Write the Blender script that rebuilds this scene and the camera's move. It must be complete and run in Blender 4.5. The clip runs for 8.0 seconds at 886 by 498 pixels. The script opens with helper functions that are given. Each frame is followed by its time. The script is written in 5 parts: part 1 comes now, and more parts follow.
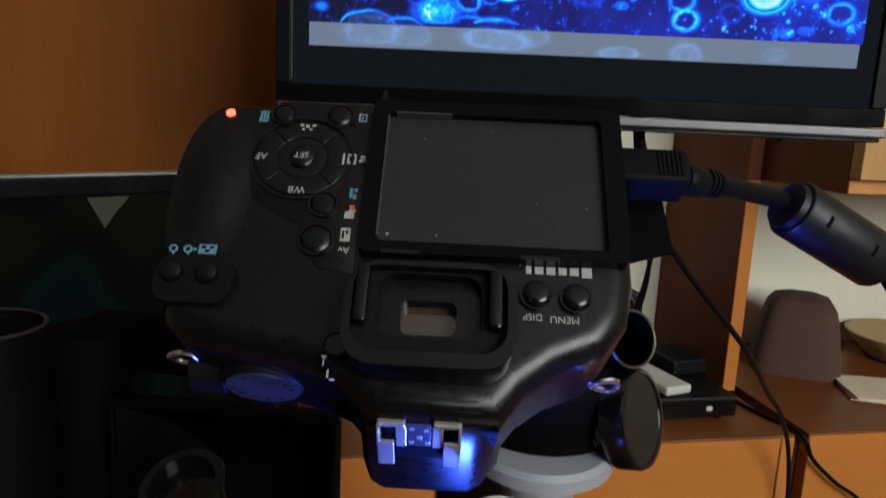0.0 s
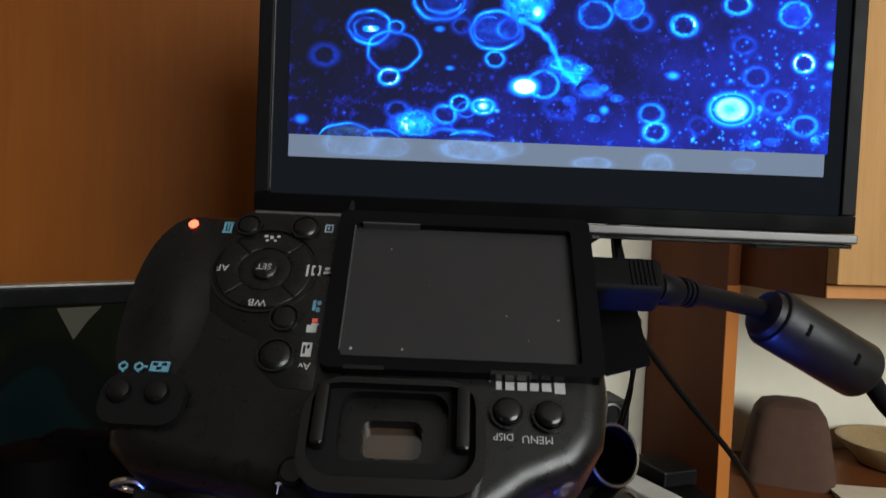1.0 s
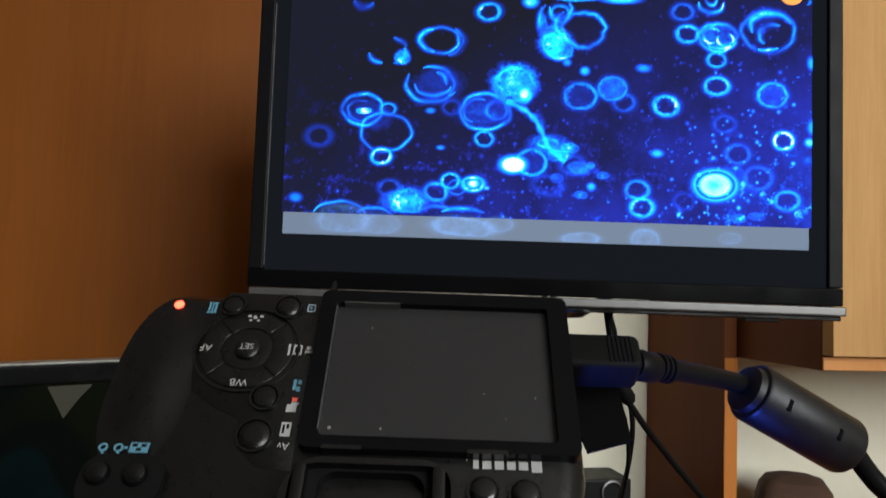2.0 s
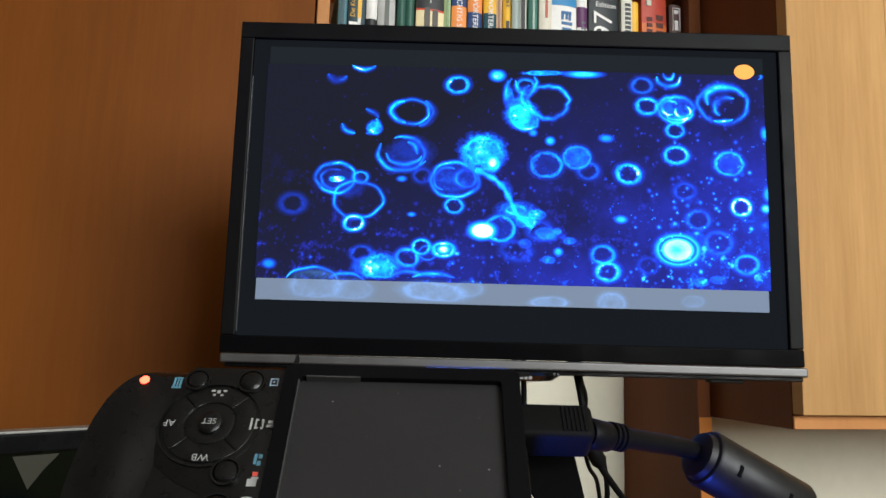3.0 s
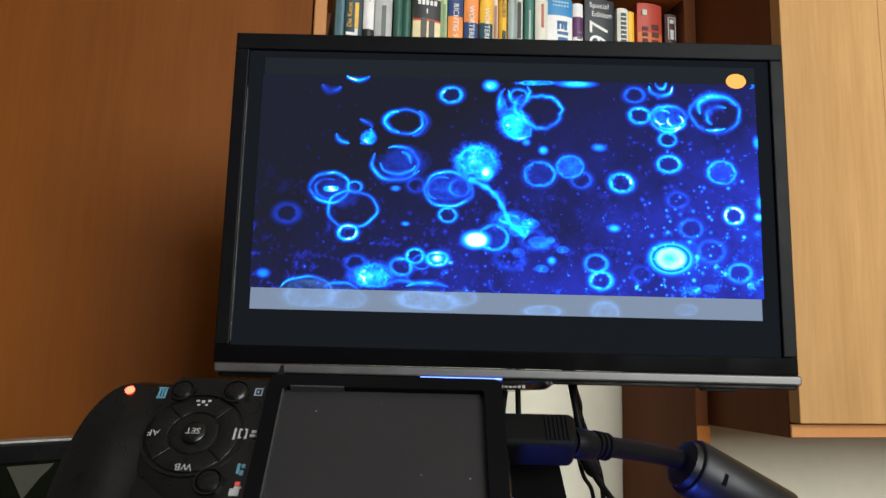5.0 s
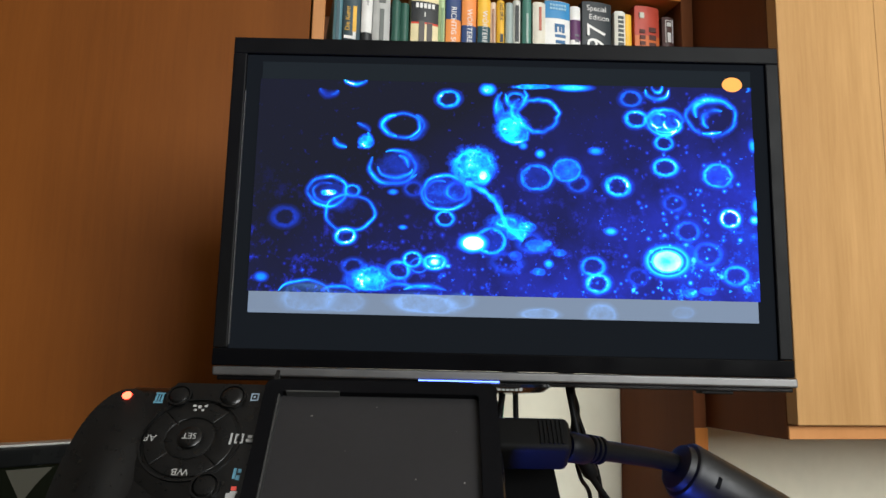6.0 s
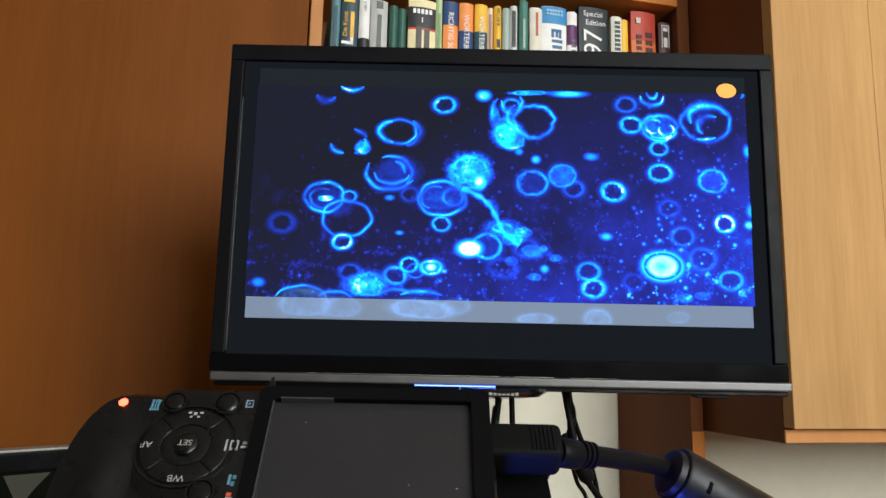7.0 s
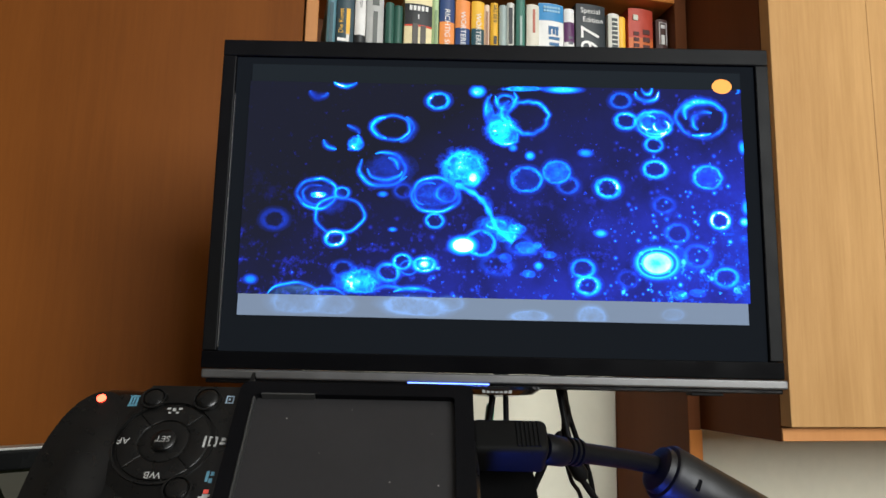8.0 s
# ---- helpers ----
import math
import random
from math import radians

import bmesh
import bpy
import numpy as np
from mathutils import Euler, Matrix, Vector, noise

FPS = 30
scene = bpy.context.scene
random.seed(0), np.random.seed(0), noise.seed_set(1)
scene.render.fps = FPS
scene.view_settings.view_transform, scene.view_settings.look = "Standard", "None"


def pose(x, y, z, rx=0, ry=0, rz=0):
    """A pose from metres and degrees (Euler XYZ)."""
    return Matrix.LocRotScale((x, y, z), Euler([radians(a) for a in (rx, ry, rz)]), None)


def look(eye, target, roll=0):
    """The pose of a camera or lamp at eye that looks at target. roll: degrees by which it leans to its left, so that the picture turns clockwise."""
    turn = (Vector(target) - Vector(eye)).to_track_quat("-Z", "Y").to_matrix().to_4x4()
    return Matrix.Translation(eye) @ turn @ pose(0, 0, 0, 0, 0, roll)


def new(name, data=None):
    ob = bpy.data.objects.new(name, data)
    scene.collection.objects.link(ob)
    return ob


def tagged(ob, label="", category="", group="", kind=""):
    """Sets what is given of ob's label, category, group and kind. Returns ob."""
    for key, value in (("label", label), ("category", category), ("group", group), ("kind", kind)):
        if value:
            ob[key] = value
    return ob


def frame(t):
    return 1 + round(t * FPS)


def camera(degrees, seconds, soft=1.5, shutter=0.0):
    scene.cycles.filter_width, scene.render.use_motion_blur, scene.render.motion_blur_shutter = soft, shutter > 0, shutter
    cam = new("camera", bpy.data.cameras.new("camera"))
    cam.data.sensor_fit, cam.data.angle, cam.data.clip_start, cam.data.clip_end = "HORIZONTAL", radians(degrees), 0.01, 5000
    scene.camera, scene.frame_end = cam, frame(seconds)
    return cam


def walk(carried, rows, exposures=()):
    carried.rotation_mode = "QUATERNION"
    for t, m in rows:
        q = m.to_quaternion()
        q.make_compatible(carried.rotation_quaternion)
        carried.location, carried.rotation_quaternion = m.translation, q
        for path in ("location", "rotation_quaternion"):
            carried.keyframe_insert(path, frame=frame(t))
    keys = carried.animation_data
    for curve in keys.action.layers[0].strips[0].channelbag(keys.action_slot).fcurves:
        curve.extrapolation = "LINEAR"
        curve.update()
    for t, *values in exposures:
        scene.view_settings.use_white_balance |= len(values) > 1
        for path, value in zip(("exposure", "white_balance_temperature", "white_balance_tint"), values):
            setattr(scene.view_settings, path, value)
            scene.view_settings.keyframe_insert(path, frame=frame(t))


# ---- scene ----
cam = camera(63.5, 8.0, shutter=0.4)
PATH = [
    (0, (0.151, 0.076, 1.133), (-0.009, 2.034, 0.757), 2.7),
    (0.5, (0.153, 0.079, 1.132), (-0.033, 2.061, 0.94), 2.3),
    (1, (0.155, 0.083, 1.134), (0.023, 2.077, 1.053), 2.4),
    (1.5, (0.158, 0.081, 1.135), (0.019, 2.076, 1.153), 2.3),
    (2, (0.161, 0.078, 1.136), (0.023, 2.07, 1.258), 2.0),
    (2.2, (0.162, 0.076, 1.137), (0.036, 2.064, 1.316), 1.6),
    (3.3, (0.17, 0.065, 1.141), (0.091, 2.043, 1.429), 1.7),
    (3.5, (0.171, 0.064, 1.141), (0.09, 2.041, 1.427), 1.8),
    (4, (0.173, 0.066, 1.141), (0.091, 2.043, 1.432), 1.6),
    (4.5, (0.173, 0.066, 1.141), (0.086, 2.041, 1.443), 1.5),
    (6, (0.175, 0.064, 1.142), (0.089, 2.037, 1.454), 1.3),
    (6.5, (0.175, 0.062, 1.143), (0.091, 2.034, 1.463), 1.4),
    (7, (0.177, 0.061, 1.143), (0.094, 2.034, 1.465), 1.2),
    (7.5, (0.179, 0.062, 1.143), (0.101, 2.034, 1.466), 1.1),
    (8, (0.182, 0.065, 1.142), (0.099, 2.037, 1.461), 1.2),
]
EXPOSURES = [(0.0, -0.42), (1.0, -0.25), (2.0, -0.15), (3.4, 0.05), (8.0, 0.05)]
walk(cam, [(t, look(eye, target, roll)) for t, eye, target, roll in PATH], EXPOSURES)

# ---- world and light ----
world = bpy.data.worlds.new("daylight")
scene.world = world
world.use_nodes = True
wn = world.node_tree
sky = wn.nodes.new("ShaderNodeTexSky")
sky.sky_type, sky.sun_disc = "NISHITA", False
sky.sun_elevation, sky.sun_rotation = radians(40), radians(120)
wn.links.new(sky.outputs[0], wn.nodes["Background"].inputs[0])
wn.nodes["Background"].inputs[1].default_value = 0.12


def area_lamp(name, m, sx, sy, watts, colour):
    data = bpy.data.lights.new(name, "AREA")
    data.shape, data.size, data.size_y, data.energy, data.color = "RECTANGLE", sx, sy, watts, colour
    ob = new(name, data)
    ob.matrix_world = m
    return ob


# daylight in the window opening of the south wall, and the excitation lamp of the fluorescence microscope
area_lamp("window_daylight", look((1.569, -1.301, 1.80), (1.132, 0.222, 1.65)), 1.46, 1.06, 82.0, (0.965, 0.99, 0.98))
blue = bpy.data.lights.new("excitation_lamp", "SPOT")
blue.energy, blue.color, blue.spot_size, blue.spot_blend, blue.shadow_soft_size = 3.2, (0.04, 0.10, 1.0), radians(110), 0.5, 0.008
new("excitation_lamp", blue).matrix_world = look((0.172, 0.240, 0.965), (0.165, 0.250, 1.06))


# ---- materials ----
def nodes_of(name):
    m = bpy.data.materials.new(name)
    m.use_nodes = True
    return m, m.node_tree, m.node_tree.nodes["Principled BSDF"]


def rgba(c):
    return (*c, 1.0)


def coords(nt, kind="Object", scale=(1, 1, 1)):
    tc, mp = nt.nodes.new("ShaderNodeTexCoord"), nt.nodes.new("ShaderNodeMapping")
    mp.inputs["Scale"].default_value = scale
    nt.links.new(tc.outputs[kind], mp.inputs["Vector"])
    return mp.outputs["Vector"]


def noise_tex(nt, vec, scale, detail=4.0, rough=0.55):
    n = nt.nodes.new("ShaderNodeTexNoise")
    n.inputs["Scale"].default_value, n.inputs["Detail"].default_value, n.inputs["Roughness"].default_value = scale, detail, rough
    nt.links.new(vec, n.inputs["Vector"])
    return n.outputs["Fac"]


def ramp(nt, fac, stops):
    r = nt.nodes.new("ShaderNodeValToRGB")
    els = r.color_ramp.elements
    while len(els) < len(stops):
        els.new(0.5)
    for e, (p, c) in zip(els, stops):
        e.position, e.color = p, rgba(c)
    nt.links.new(fac, r.inputs["Fac"])
    return r.outputs["Color"]


def maths(nt, op, a, b=None, c=None, clamp=False):
    n = nt.nodes.new("ShaderNodeMath")
    n.operation, n.use_clamp = op, clamp
    for i, v in enumerate((a, b, c)):
        if v is None:
            continue
        if isinstance(v, (int, float)):
            n.inputs[i].default_value = v
        else:
            nt.links.new(v, n.inputs[i])
    return n.outputs[0]


def bumped(nt, bsdf, height, strength, dist=0.001):
    b = nt.nodes.new("ShaderNodeBump")
    b.inputs["Strength"].default_value, b.inputs["Distance"].default_value = strength, dist
    nt.links.new(height, b.inputs["Height"])
    nt.links.new(b.outputs["Normal"], bsdf.inputs["Normal"])


def plain(name, col, rough=0.5, metal=0.0, vary=0.15, scale=60.0, bump=0.05, dist=0.0006, coat=0.0, spec=0.5):
    """A surface of one colour with fine grain and broader patches of wear."""
    m, nt, b = nodes_of(name)
    vec = coords(nt)
    fine, broad = noise_tex(nt, vec, scale * 6, 3), noise_tex(nt, vec, scale * 0.4, 4)
    both = maths(nt, "ADD", maths(nt, "MULTIPLY", fine, 0.4), maths(nt, "MULTIPLY", broad, 0.6))
    lo, hi = [c * (1 - vary) for c in col], [min(1.0, c * (1 + vary)) for c in col]
    nt.links.new(ramp(nt, both, [(0.3, lo), (0.7, hi)]), b.inputs["Base Color"])
    nt.links.new(maths(nt, "MULTIPLY_ADD", broad, 0.25, rough - 0.12, True), b.inputs["Roughness"])
    b.inputs["Metallic"].default_value, b.inputs["Coat Weight"].default_value = metal, coat
    b.inputs["Specular IOR Level"].default_value = spec
    if bump:
        bumped(nt, b, fine, bump, dist)
    return m


def veneer(name, dark, light, along="z", rough=0.38, spec=0.22):
    """Stained veneer with grain running along one axis."""
    m, nt, b = nodes_of(name)
    s = {"z": (9, 9, 0.55), "x": (0.55, 9, 9), "y": (9, 0.55, 9)}[along]
    vec = coords(nt, "Object", s)
    broad, fine = noise_tex(nt, vec, 1.3, 5, 0.6), noise_tex(nt, coords(nt, "Object", [c * 9 for c in s]), 2.2, 5, 0.7)
    cloud = noise_tex(nt, coords(nt), 2.2, 3)
    mix = maths(nt, "ADD", maths(nt, "MULTIPLY", broad, 0.5), maths(nt, "ADD", maths(nt, "MULTIPLY", fine, 0.22), maths(nt, "MULTIPLY", cloud, 0.28)))
    nt.links.new(ramp(nt, mix, [(0.32, dark), (0.68, light)]), b.inputs["Base Color"])
    nt.links.new(maths(nt, "MULTIPLY_ADD", fine, 0.2, rough - 0.1, True), b.inputs["Roughness"])
    b.inputs["Specular IOR Level"].default_value = spec
    bumped(nt, b, fine, 0.12, 0.0004)
    return m


def glow(name, col, strength):
    m, nt, b = nodes_of(name)
    b.inputs["Base Color"].default_value = rgba([c * 0.2 for c in col])
    b.inputs["Emission Color"].default_value, b.inputs["Emission Strength"].default_value = rgba(col), strength
    b.inputs["Roughness"].default_value = 0.35
    b.inputs["Specular IOR Level"].default_value = 0.0
    return m


WOOD = veneer("orange_veneer", (0.37, 0.122, 0.023), (0.51, 0.195, 0.046))
WOOD_X = veneer("orange_veneer_cross", (0.37, 0.118, 0.021), (0.51, 0.19, 0.042), "x")
# the same veneer twice: left doors painted darker, right ones lighter, for their light
DIM_DOOR_WOOD = veneer("dim_orange_veneer", (0.125, 0.0365, 0.0048), (0.205, 0.063, 0.0095), "z", 0.5, 0.1)
LIT_DOOR_WOOD = veneer("lit_orange_veneer", (0.28, 0.140, 0.046), (0.53, 0.310, 0.125), "z", 0.5, 0.15)
TOP_WOOD = veneer("brown_cabinet_top", (0.115, 0.036, 0.010), (0.185, 0.064, 0.019), "x")
PALE_WOOD = veneer("pale_lipping", (0.42, 0.18, 0.06), (0.54, 0.25, 0.09))
DARK_WOOD = veneer("brown_veneer", (0.13, 0.052, 0.022), (0.20, 0.085, 0.036))
# cupboard side and upright: their shade is painted into a darker veneer
SHADED_WOOD = veneer("shaded_side_veneer", (0.098, 0.032, 0.0115), (0.155, 0.053, 0.0195), "z", 0.5, 0.08)
CREAM = plain("cream_wall_paint", (0.66, 0.63, 0.50), 0.8, vary=0.05, scale=8, bump=0.15, dist=0.001)
WALLPAPER = plain("warm_grey_wallpaper", (0.30, 0.27, 0.22), 0.8, vary=0.08, scale=8, bump=0.15, dist=0.001)
CEIL = plain("white_ceiling_paint", (0.60, 0.58, 0.54), 0.85, vary=0.04, scale=8)
CARPET = plain("brown_carpet", (0.18, 0.13, 0.09), 0.9, vary=0.3, scale=40, bump=0.5)
BODY = plain("black_camera_plastic", (0.0022, 0.0022, 0.0021), 0.30, vary=0.2, scale=900, bump=0.03, dist=0.0001, spec=0.32)
RUBBER = plain("black_rubber", (0.002, 0.002, 0.002), 0.6, vary=0.25, scale=500, bump=0.2, dist=0.0003, spec=0.12)
GLOSS = plain("glossy_black_plastic", (0.0025, 0.0025, 0.0027), 0.17, vary=0.2, scale=80, bump=0.0, spec=0.35)
LACQUER = plain("polished_black_lacquer", (0.0025, 0.0025, 0.0027), 0.2, vary=0.2, scale=80, bump=0.0, spec=0.75)
BEZEL = plain("black_bezel_plastic", (0.004, 0.004, 0.0043), 0.45, vary=0.2, scale=120, bump=0.04, spec=0.2)
CABLE = plain("black_cable_sheath", (0.004, 0.004, 0.0042), 0.45, vary=0.2, scale=300, bump=0.05, spec=0.07)
FERRITE = plain("moulded_black_plastic", (0.004, 0.004, 0.0042), 0.45, vary=0.25, scale=600, bump=0.15, dist=0.0002, spec=0.3)
LCD = plain("camera_display_glass", (0.0152, 0.0144, 0.0148), 0.4, vary=0.12, scale=60, bump=0.0, spec=0.2)
SILVER = plain("brushed_silver_trim", (0.12, 0.118, 0.116), 0.45, 0.8, vary=0.1, scale=150, bump=0.03)
DIAL = plain("grey_dial_plate", (0.022, 0.022, 0.025), 0.4, 0.2, vary=0.4, scale=300, bump=0.0)
CHROME = plain("bright_metal", (0.62, 0.61, 0.60), 0.22, 1.0, vary=0.1, scale=200, bump=0.0)
GREY = plain("light_grey_plastic", (0.50, 0.50, 0.47), 0.45, vary=0.1, scale=60)
INK = plain("white_print", (0.26, 0.26, 0.25), 0.6, vary=0.15, scale=2000, bump=0.0)
INK_BLUE = plain("blue_print", (0.06, 0.17, 0.23), 0.6, vary=0.15, scale=2000, bump=0.0)
INK_RED = plain("red_print", (0.55, 0.06, 0.04), 0.6, vary=0.15, scale=2000, bump=0.0)
FELT = plain("brown_felt", (0.068, 0.033, 0.019), 0.9, vary=0.25, scale=160, bump=0.5, dist=0.0008)
PAPER = plain("cream_paper", (0.66, 0.58, 0.42), 0.75, vary=0.12, scale=90)
PAGES = plain("book_pages", (0.60, 0.54, 0.42), 0.85, vary=0.2, scale=400)
SOFT = plain("soft_black_vinyl", (0.0035, 0.0035, 0.0034), 0.6, vary=0.2, scale=300, bump=0.1, dist=0.0002, spec=0.06)
MATT = plain("matt_black_paint", (0.001, 0.001, 0.0011), 0.7, vary=0.2, scale=80, bump=0.05, spec=0.05)
DARKBOX = plain("dark_acrylic", (0.001, 0.001, 0.0014), 0.6, vary=0.2, scale=120, bump=0.02, spec=0.06)
TV_GLOSS = plain("piano_black_plastic", (0.003, 0.003, 0.0035), 0.14, vary=0.2, scale=80, bump=0.0, spec=0.05)
TV_BEZEL = plain("satin_black_bezel", (0.0045, 0.0045, 0.0047), 0.45, vary=0.2, scale=120, bump=0.04, spec=0.07)
RED_LED = glow("red_lamp", (1.0, 0.07, 0.035), 8.0)
BLUE_LED = glow("blue_lamp", (0.12, 0.22, 1.0), 5.0)


# ---- mesh helpers ----
PLACE = {}
# the wall unit and the wall behind it stand askew to the table by 16 degrees
UNIT = Matrix.Translation((0.2, 1.115, 0.0)) @ Matrix.Rotation(radians(16), 4, "Z") @ Matrix.Translation((-0.2, -1.115, 0.0))
STRAIGHT = Matrix.Identity(4)
SITE = STRAIGHT


def thing(name, base, label, category, group=""):
    ob = new(name)
    PLACE[ob] = SITE @ (base if isinstance(base, Matrix) else Matrix.Translation(base))
    ob.matrix_world = PLACE[ob]
    ob.empty_display_size = 0.02
    return tagged(ob, label, category, group)


def part(name, bm, material, parent=None, label="", smooth=False):
    """Links a bmesh, built in metres of the site it stands on, as one mesh under a thing or a part."""
    bmesh.ops.recalc_face_normals(bm, faces=bm.faces)
    me = bpy.data.meshes.new(name)
    bm.to_mesh(me)
    bm.free()
    for m in material if isinstance(material, (list, tuple)) else [material]:
        me.materials.append(m)
    if smooth:
        me.shade_smooth()
        me.set_sharp_from_angle(angle=radians(35))
    ob = new(name, me)
    if parent:
        ob.parent = parent
        ob.matrix_parent_inverse = PLACE[parent].inverted() @ SITE
    else:
        ob.matrix_world = SITE
    PLACE[ob] = SITE
    if label:
        ob["label"] = label
    return ob


def setting(name, bm, material, label, category):
    return tagged(part(name, bm, material), label, category, kind="structure")


def box(x0, x1, y0, y1, z0, z1, bevel=0.0, seg=2, bm=None):
    own = bmesh.new()
    bmesh.ops.create_cube(own, size=1.0, matrix=Matrix.LocRotScale(((x0 + x1) / 2, (y0 + y1) / 2, (z0 + z1) / 2), None, (x1 - x0, y1 - y0, z1 - z0)))
    if bevel:
        bmesh.ops.bevel(own, geom=own.edges[:], offset=bevel, segments=seg, affect="EDGES", profile=0.5)
    return joined(bm, own)


def joined(bm, own):
    if bm is None:
        return own
    me = bpy.data.meshes.new("scratch")
    own.to_mesh(me)
    own.free()
    bm.from_mesh(me)
    bpy.data.meshes.remove(me)
    return bm


def lathe(profile, p, axis, seg=32, bm=None, cap=True):
    """Turns a profile of (radius, height) round the axis that starts at p."""
    own = bmesh.new()
    turn = Vector(axis).normalized().to_track_quat("Z", "Y").to_matrix().to_4x4()
    m = Matrix.Translation(p) @ turn
    rings = []
    for r, h in profile:
        rings.append([own.verts.new(m @ Vector((r * math.cos(a), r * math.sin(a), h))) for a in [2 * math.pi * i / seg for i in range(seg)]])
    for a, b in zip(rings, rings[1:]):
        for i in range(seg):
            own.faces.new((a[i], a[(i + 1) % seg], b[(i + 1) % seg], b[i]))
    if cap:
        own.faces.new(rings[0][::-1])
        own.faces.new(rings[-1])
    return joined(bm, own)


def smooth_line(points, steps=8):
    """A Catmull-Rom line through the points."""
    p = [Vector(q) for q in points]
    p = [p[0] * 2 - p[1]] + p + [p[-1] * 2 - p[-2]]
    out = []
    for i in range(1, len(p) - 2):
        for s in range(steps):
            t = s / steps
            out.append(0.5 * ((2 * p[i]) + (p[i + 1] - p[i - 1]) * t + (2 * p[i - 1] - 5 * p[i] + 4 * p[i + 1] - p[i + 2]) * t * t + (3 * p[i] - p[i - 1] - 3 * p[i + 1] + p[i + 2]) * t ** 3))
    return out + [p[-2]]


def hose(points, r, seg=12, steps=8, bm=None):
    own = bmesh.new()
    line = smooth_line(points, steps)
    rings, up = [], Vector((0.13, 0.31, 0.94))
    for i, c in enumerate(line):
        d = (line[min(i + 1, len(line) - 1)] - line[max(i - 1, 0)]).normalized()
        a = d.cross(up).normalized()
        b = d.cross(a)
        up = a.cross(d)
        rr = r(i / (len(line) - 1)) if callable(r) else r
        rings.append([own.verts.new(c + rr * (math.cos(k) * a + math.sin(k) * b)) for k in [2 * math.pi * j / seg for j in range(seg)]])
    for a, b in zip(rings, rings[1:]):
        for j in range(seg):
            own.faces.new((a[j], a[(j + 1) % seg], b[(j + 1) % seg], b[j]))
    own.faces.new(rings[0][::-1])
    own.faces.new(rings[-1])
    return joined(bm, own)


def slab(outline, z0, z1, bevel=0.0, seg=3, bm=None, both=False):
    """Extrudes an outline of (x, y) from z0 to z1; bevels the rim at z1."""
    own = bmesh.new()
    low = [own.verts.new((x, y, z0)) for x, y in outline]
    face = own.faces.new(low)
    ext = bmesh.ops.extrude_face_region(own, geom=[face])
    bmesh.ops.translate(own, verts=[v for v in ext["geom"] if isinstance(v, bmesh.types.BMVert)], vec=(0, 0, z1 - z0))
    if bevel:
        rim = [e for e in own.edges if all(abs(v.co.z - z1) < 1e-7 for v in e.verts) or (both and all(abs(v.co.z - z0) < 1e-7 for v in e.verts))]
        bmesh.ops.bevel(own, geom=rim, offset=bevel, segments=seg, affect="EDGES", profile=0.5)
    return joined(bm, own)


def rounded(x0, x1, y0, y1, r, n=5):
    out = []
    for cx, cy, a0 in ((x1 - r, y1 - r, 0), (x0 + r, y1 - r, 90), (x0 + r, y0 + r, 180), (x1 - r, y0 + r, 270)):
        out += [(cx + r * math.cos(radians(a0 + 90 * i / n)), cy + r * math.sin(radians(a0 + 90 * i / n))) for i in range(n + 1)]
    return out


def ringed(outer, inner, z0, z1, bm=None):
    """A flat frame between two outlines with as many points, from z0 to z1."""
    own = bmesh.new()
    n = len(outer)
    v = [[own.verts.new((x, y, z)) for x, y in o] for o in (outer, inner) for z in (z0, z1)]
    for i in range(n):
        j = (i + 1) % n
        own.faces.new((v[1][i], v[1][j], v[3][j], v[3][i]))
        own.faces.new((v[0][i], v[2][i], v[2][j], v[0][j]))
        own.faces.new((v[0][i], v[0][j], v[1][j], v[1][i]))
        own.faces.new((v[2][i], v[3][i], v[3][j], v[2][j]))
    return joined(bm, own)


def lettering(text, size, m, extrude=0.0):
    """Words in the built-in font as a bmesh, centred at the pose m."""
    data = bpy.data.curves.new("words", "FONT")
    data.body, data.size, data.align_x, data.align_y, data.extrude = text, size, "CENTER", "CENTER", extrude
    data.resolution_u = 3
    ob = bpy.data.objects.new("words", data)
    scene.collection.objects.link(ob)
    me = bpy.data.meshes.new_from_object(ob.evaluated_get(bpy.context.evaluated_depsgraph_get()))
    bm = bmesh.new()
    bm.from_mesh(me)
    bm.transform(m)
    bpy.data.objects.remove(ob)
    bpy.data.meshes.remove(me)
    return bm


# ---- the room ----
SITE = UNIT
setting("floor", box(-2.6, 2.6, -1.6, 1.24, -0.1, 0.0), CARPET, "brown carpet on the floor of the room", "floor")
setting("ceiling", box(-2.7, 2.7, -1.7, 1.35, 2.5, 2.6), CEIL, "white painted plain ceiling", "ceiling")
setting("wall_north", box(-2.7, 2.7, 1.24, 1.34, 0.0, 2.5), CREAM, "cream painted wall behind the wooden wall unit", "wall")
south = box(-2.7, 0.1, -1.7, -1.6, 0.0, 2.5)
box(1.6, 2.7, -1.7, -1.6, 0.0, 2.5, bm=south)
box(0.1, 1.6, -1.7, -1.6, 0.0, 1.25, bm=south)
box(0.1, 1.6, -1.7, -1.6, 2.35, 2.5, bm=south)
setting("wall_south", south, WALLPAPER, "warm grey papered wall with a window opening", "wall")
setting("wall_west", box(-2.7, -2.6, -1.6, 1.24, 0.0, 2.5), WALLPAPER, "warm grey papered plain wall", "wall")
setting("wall_east", box(2.6, 2.7, -1.6, 1.24, 0.0, 2.5), WALLPAPER, "warm grey papered plain wall", "wall")

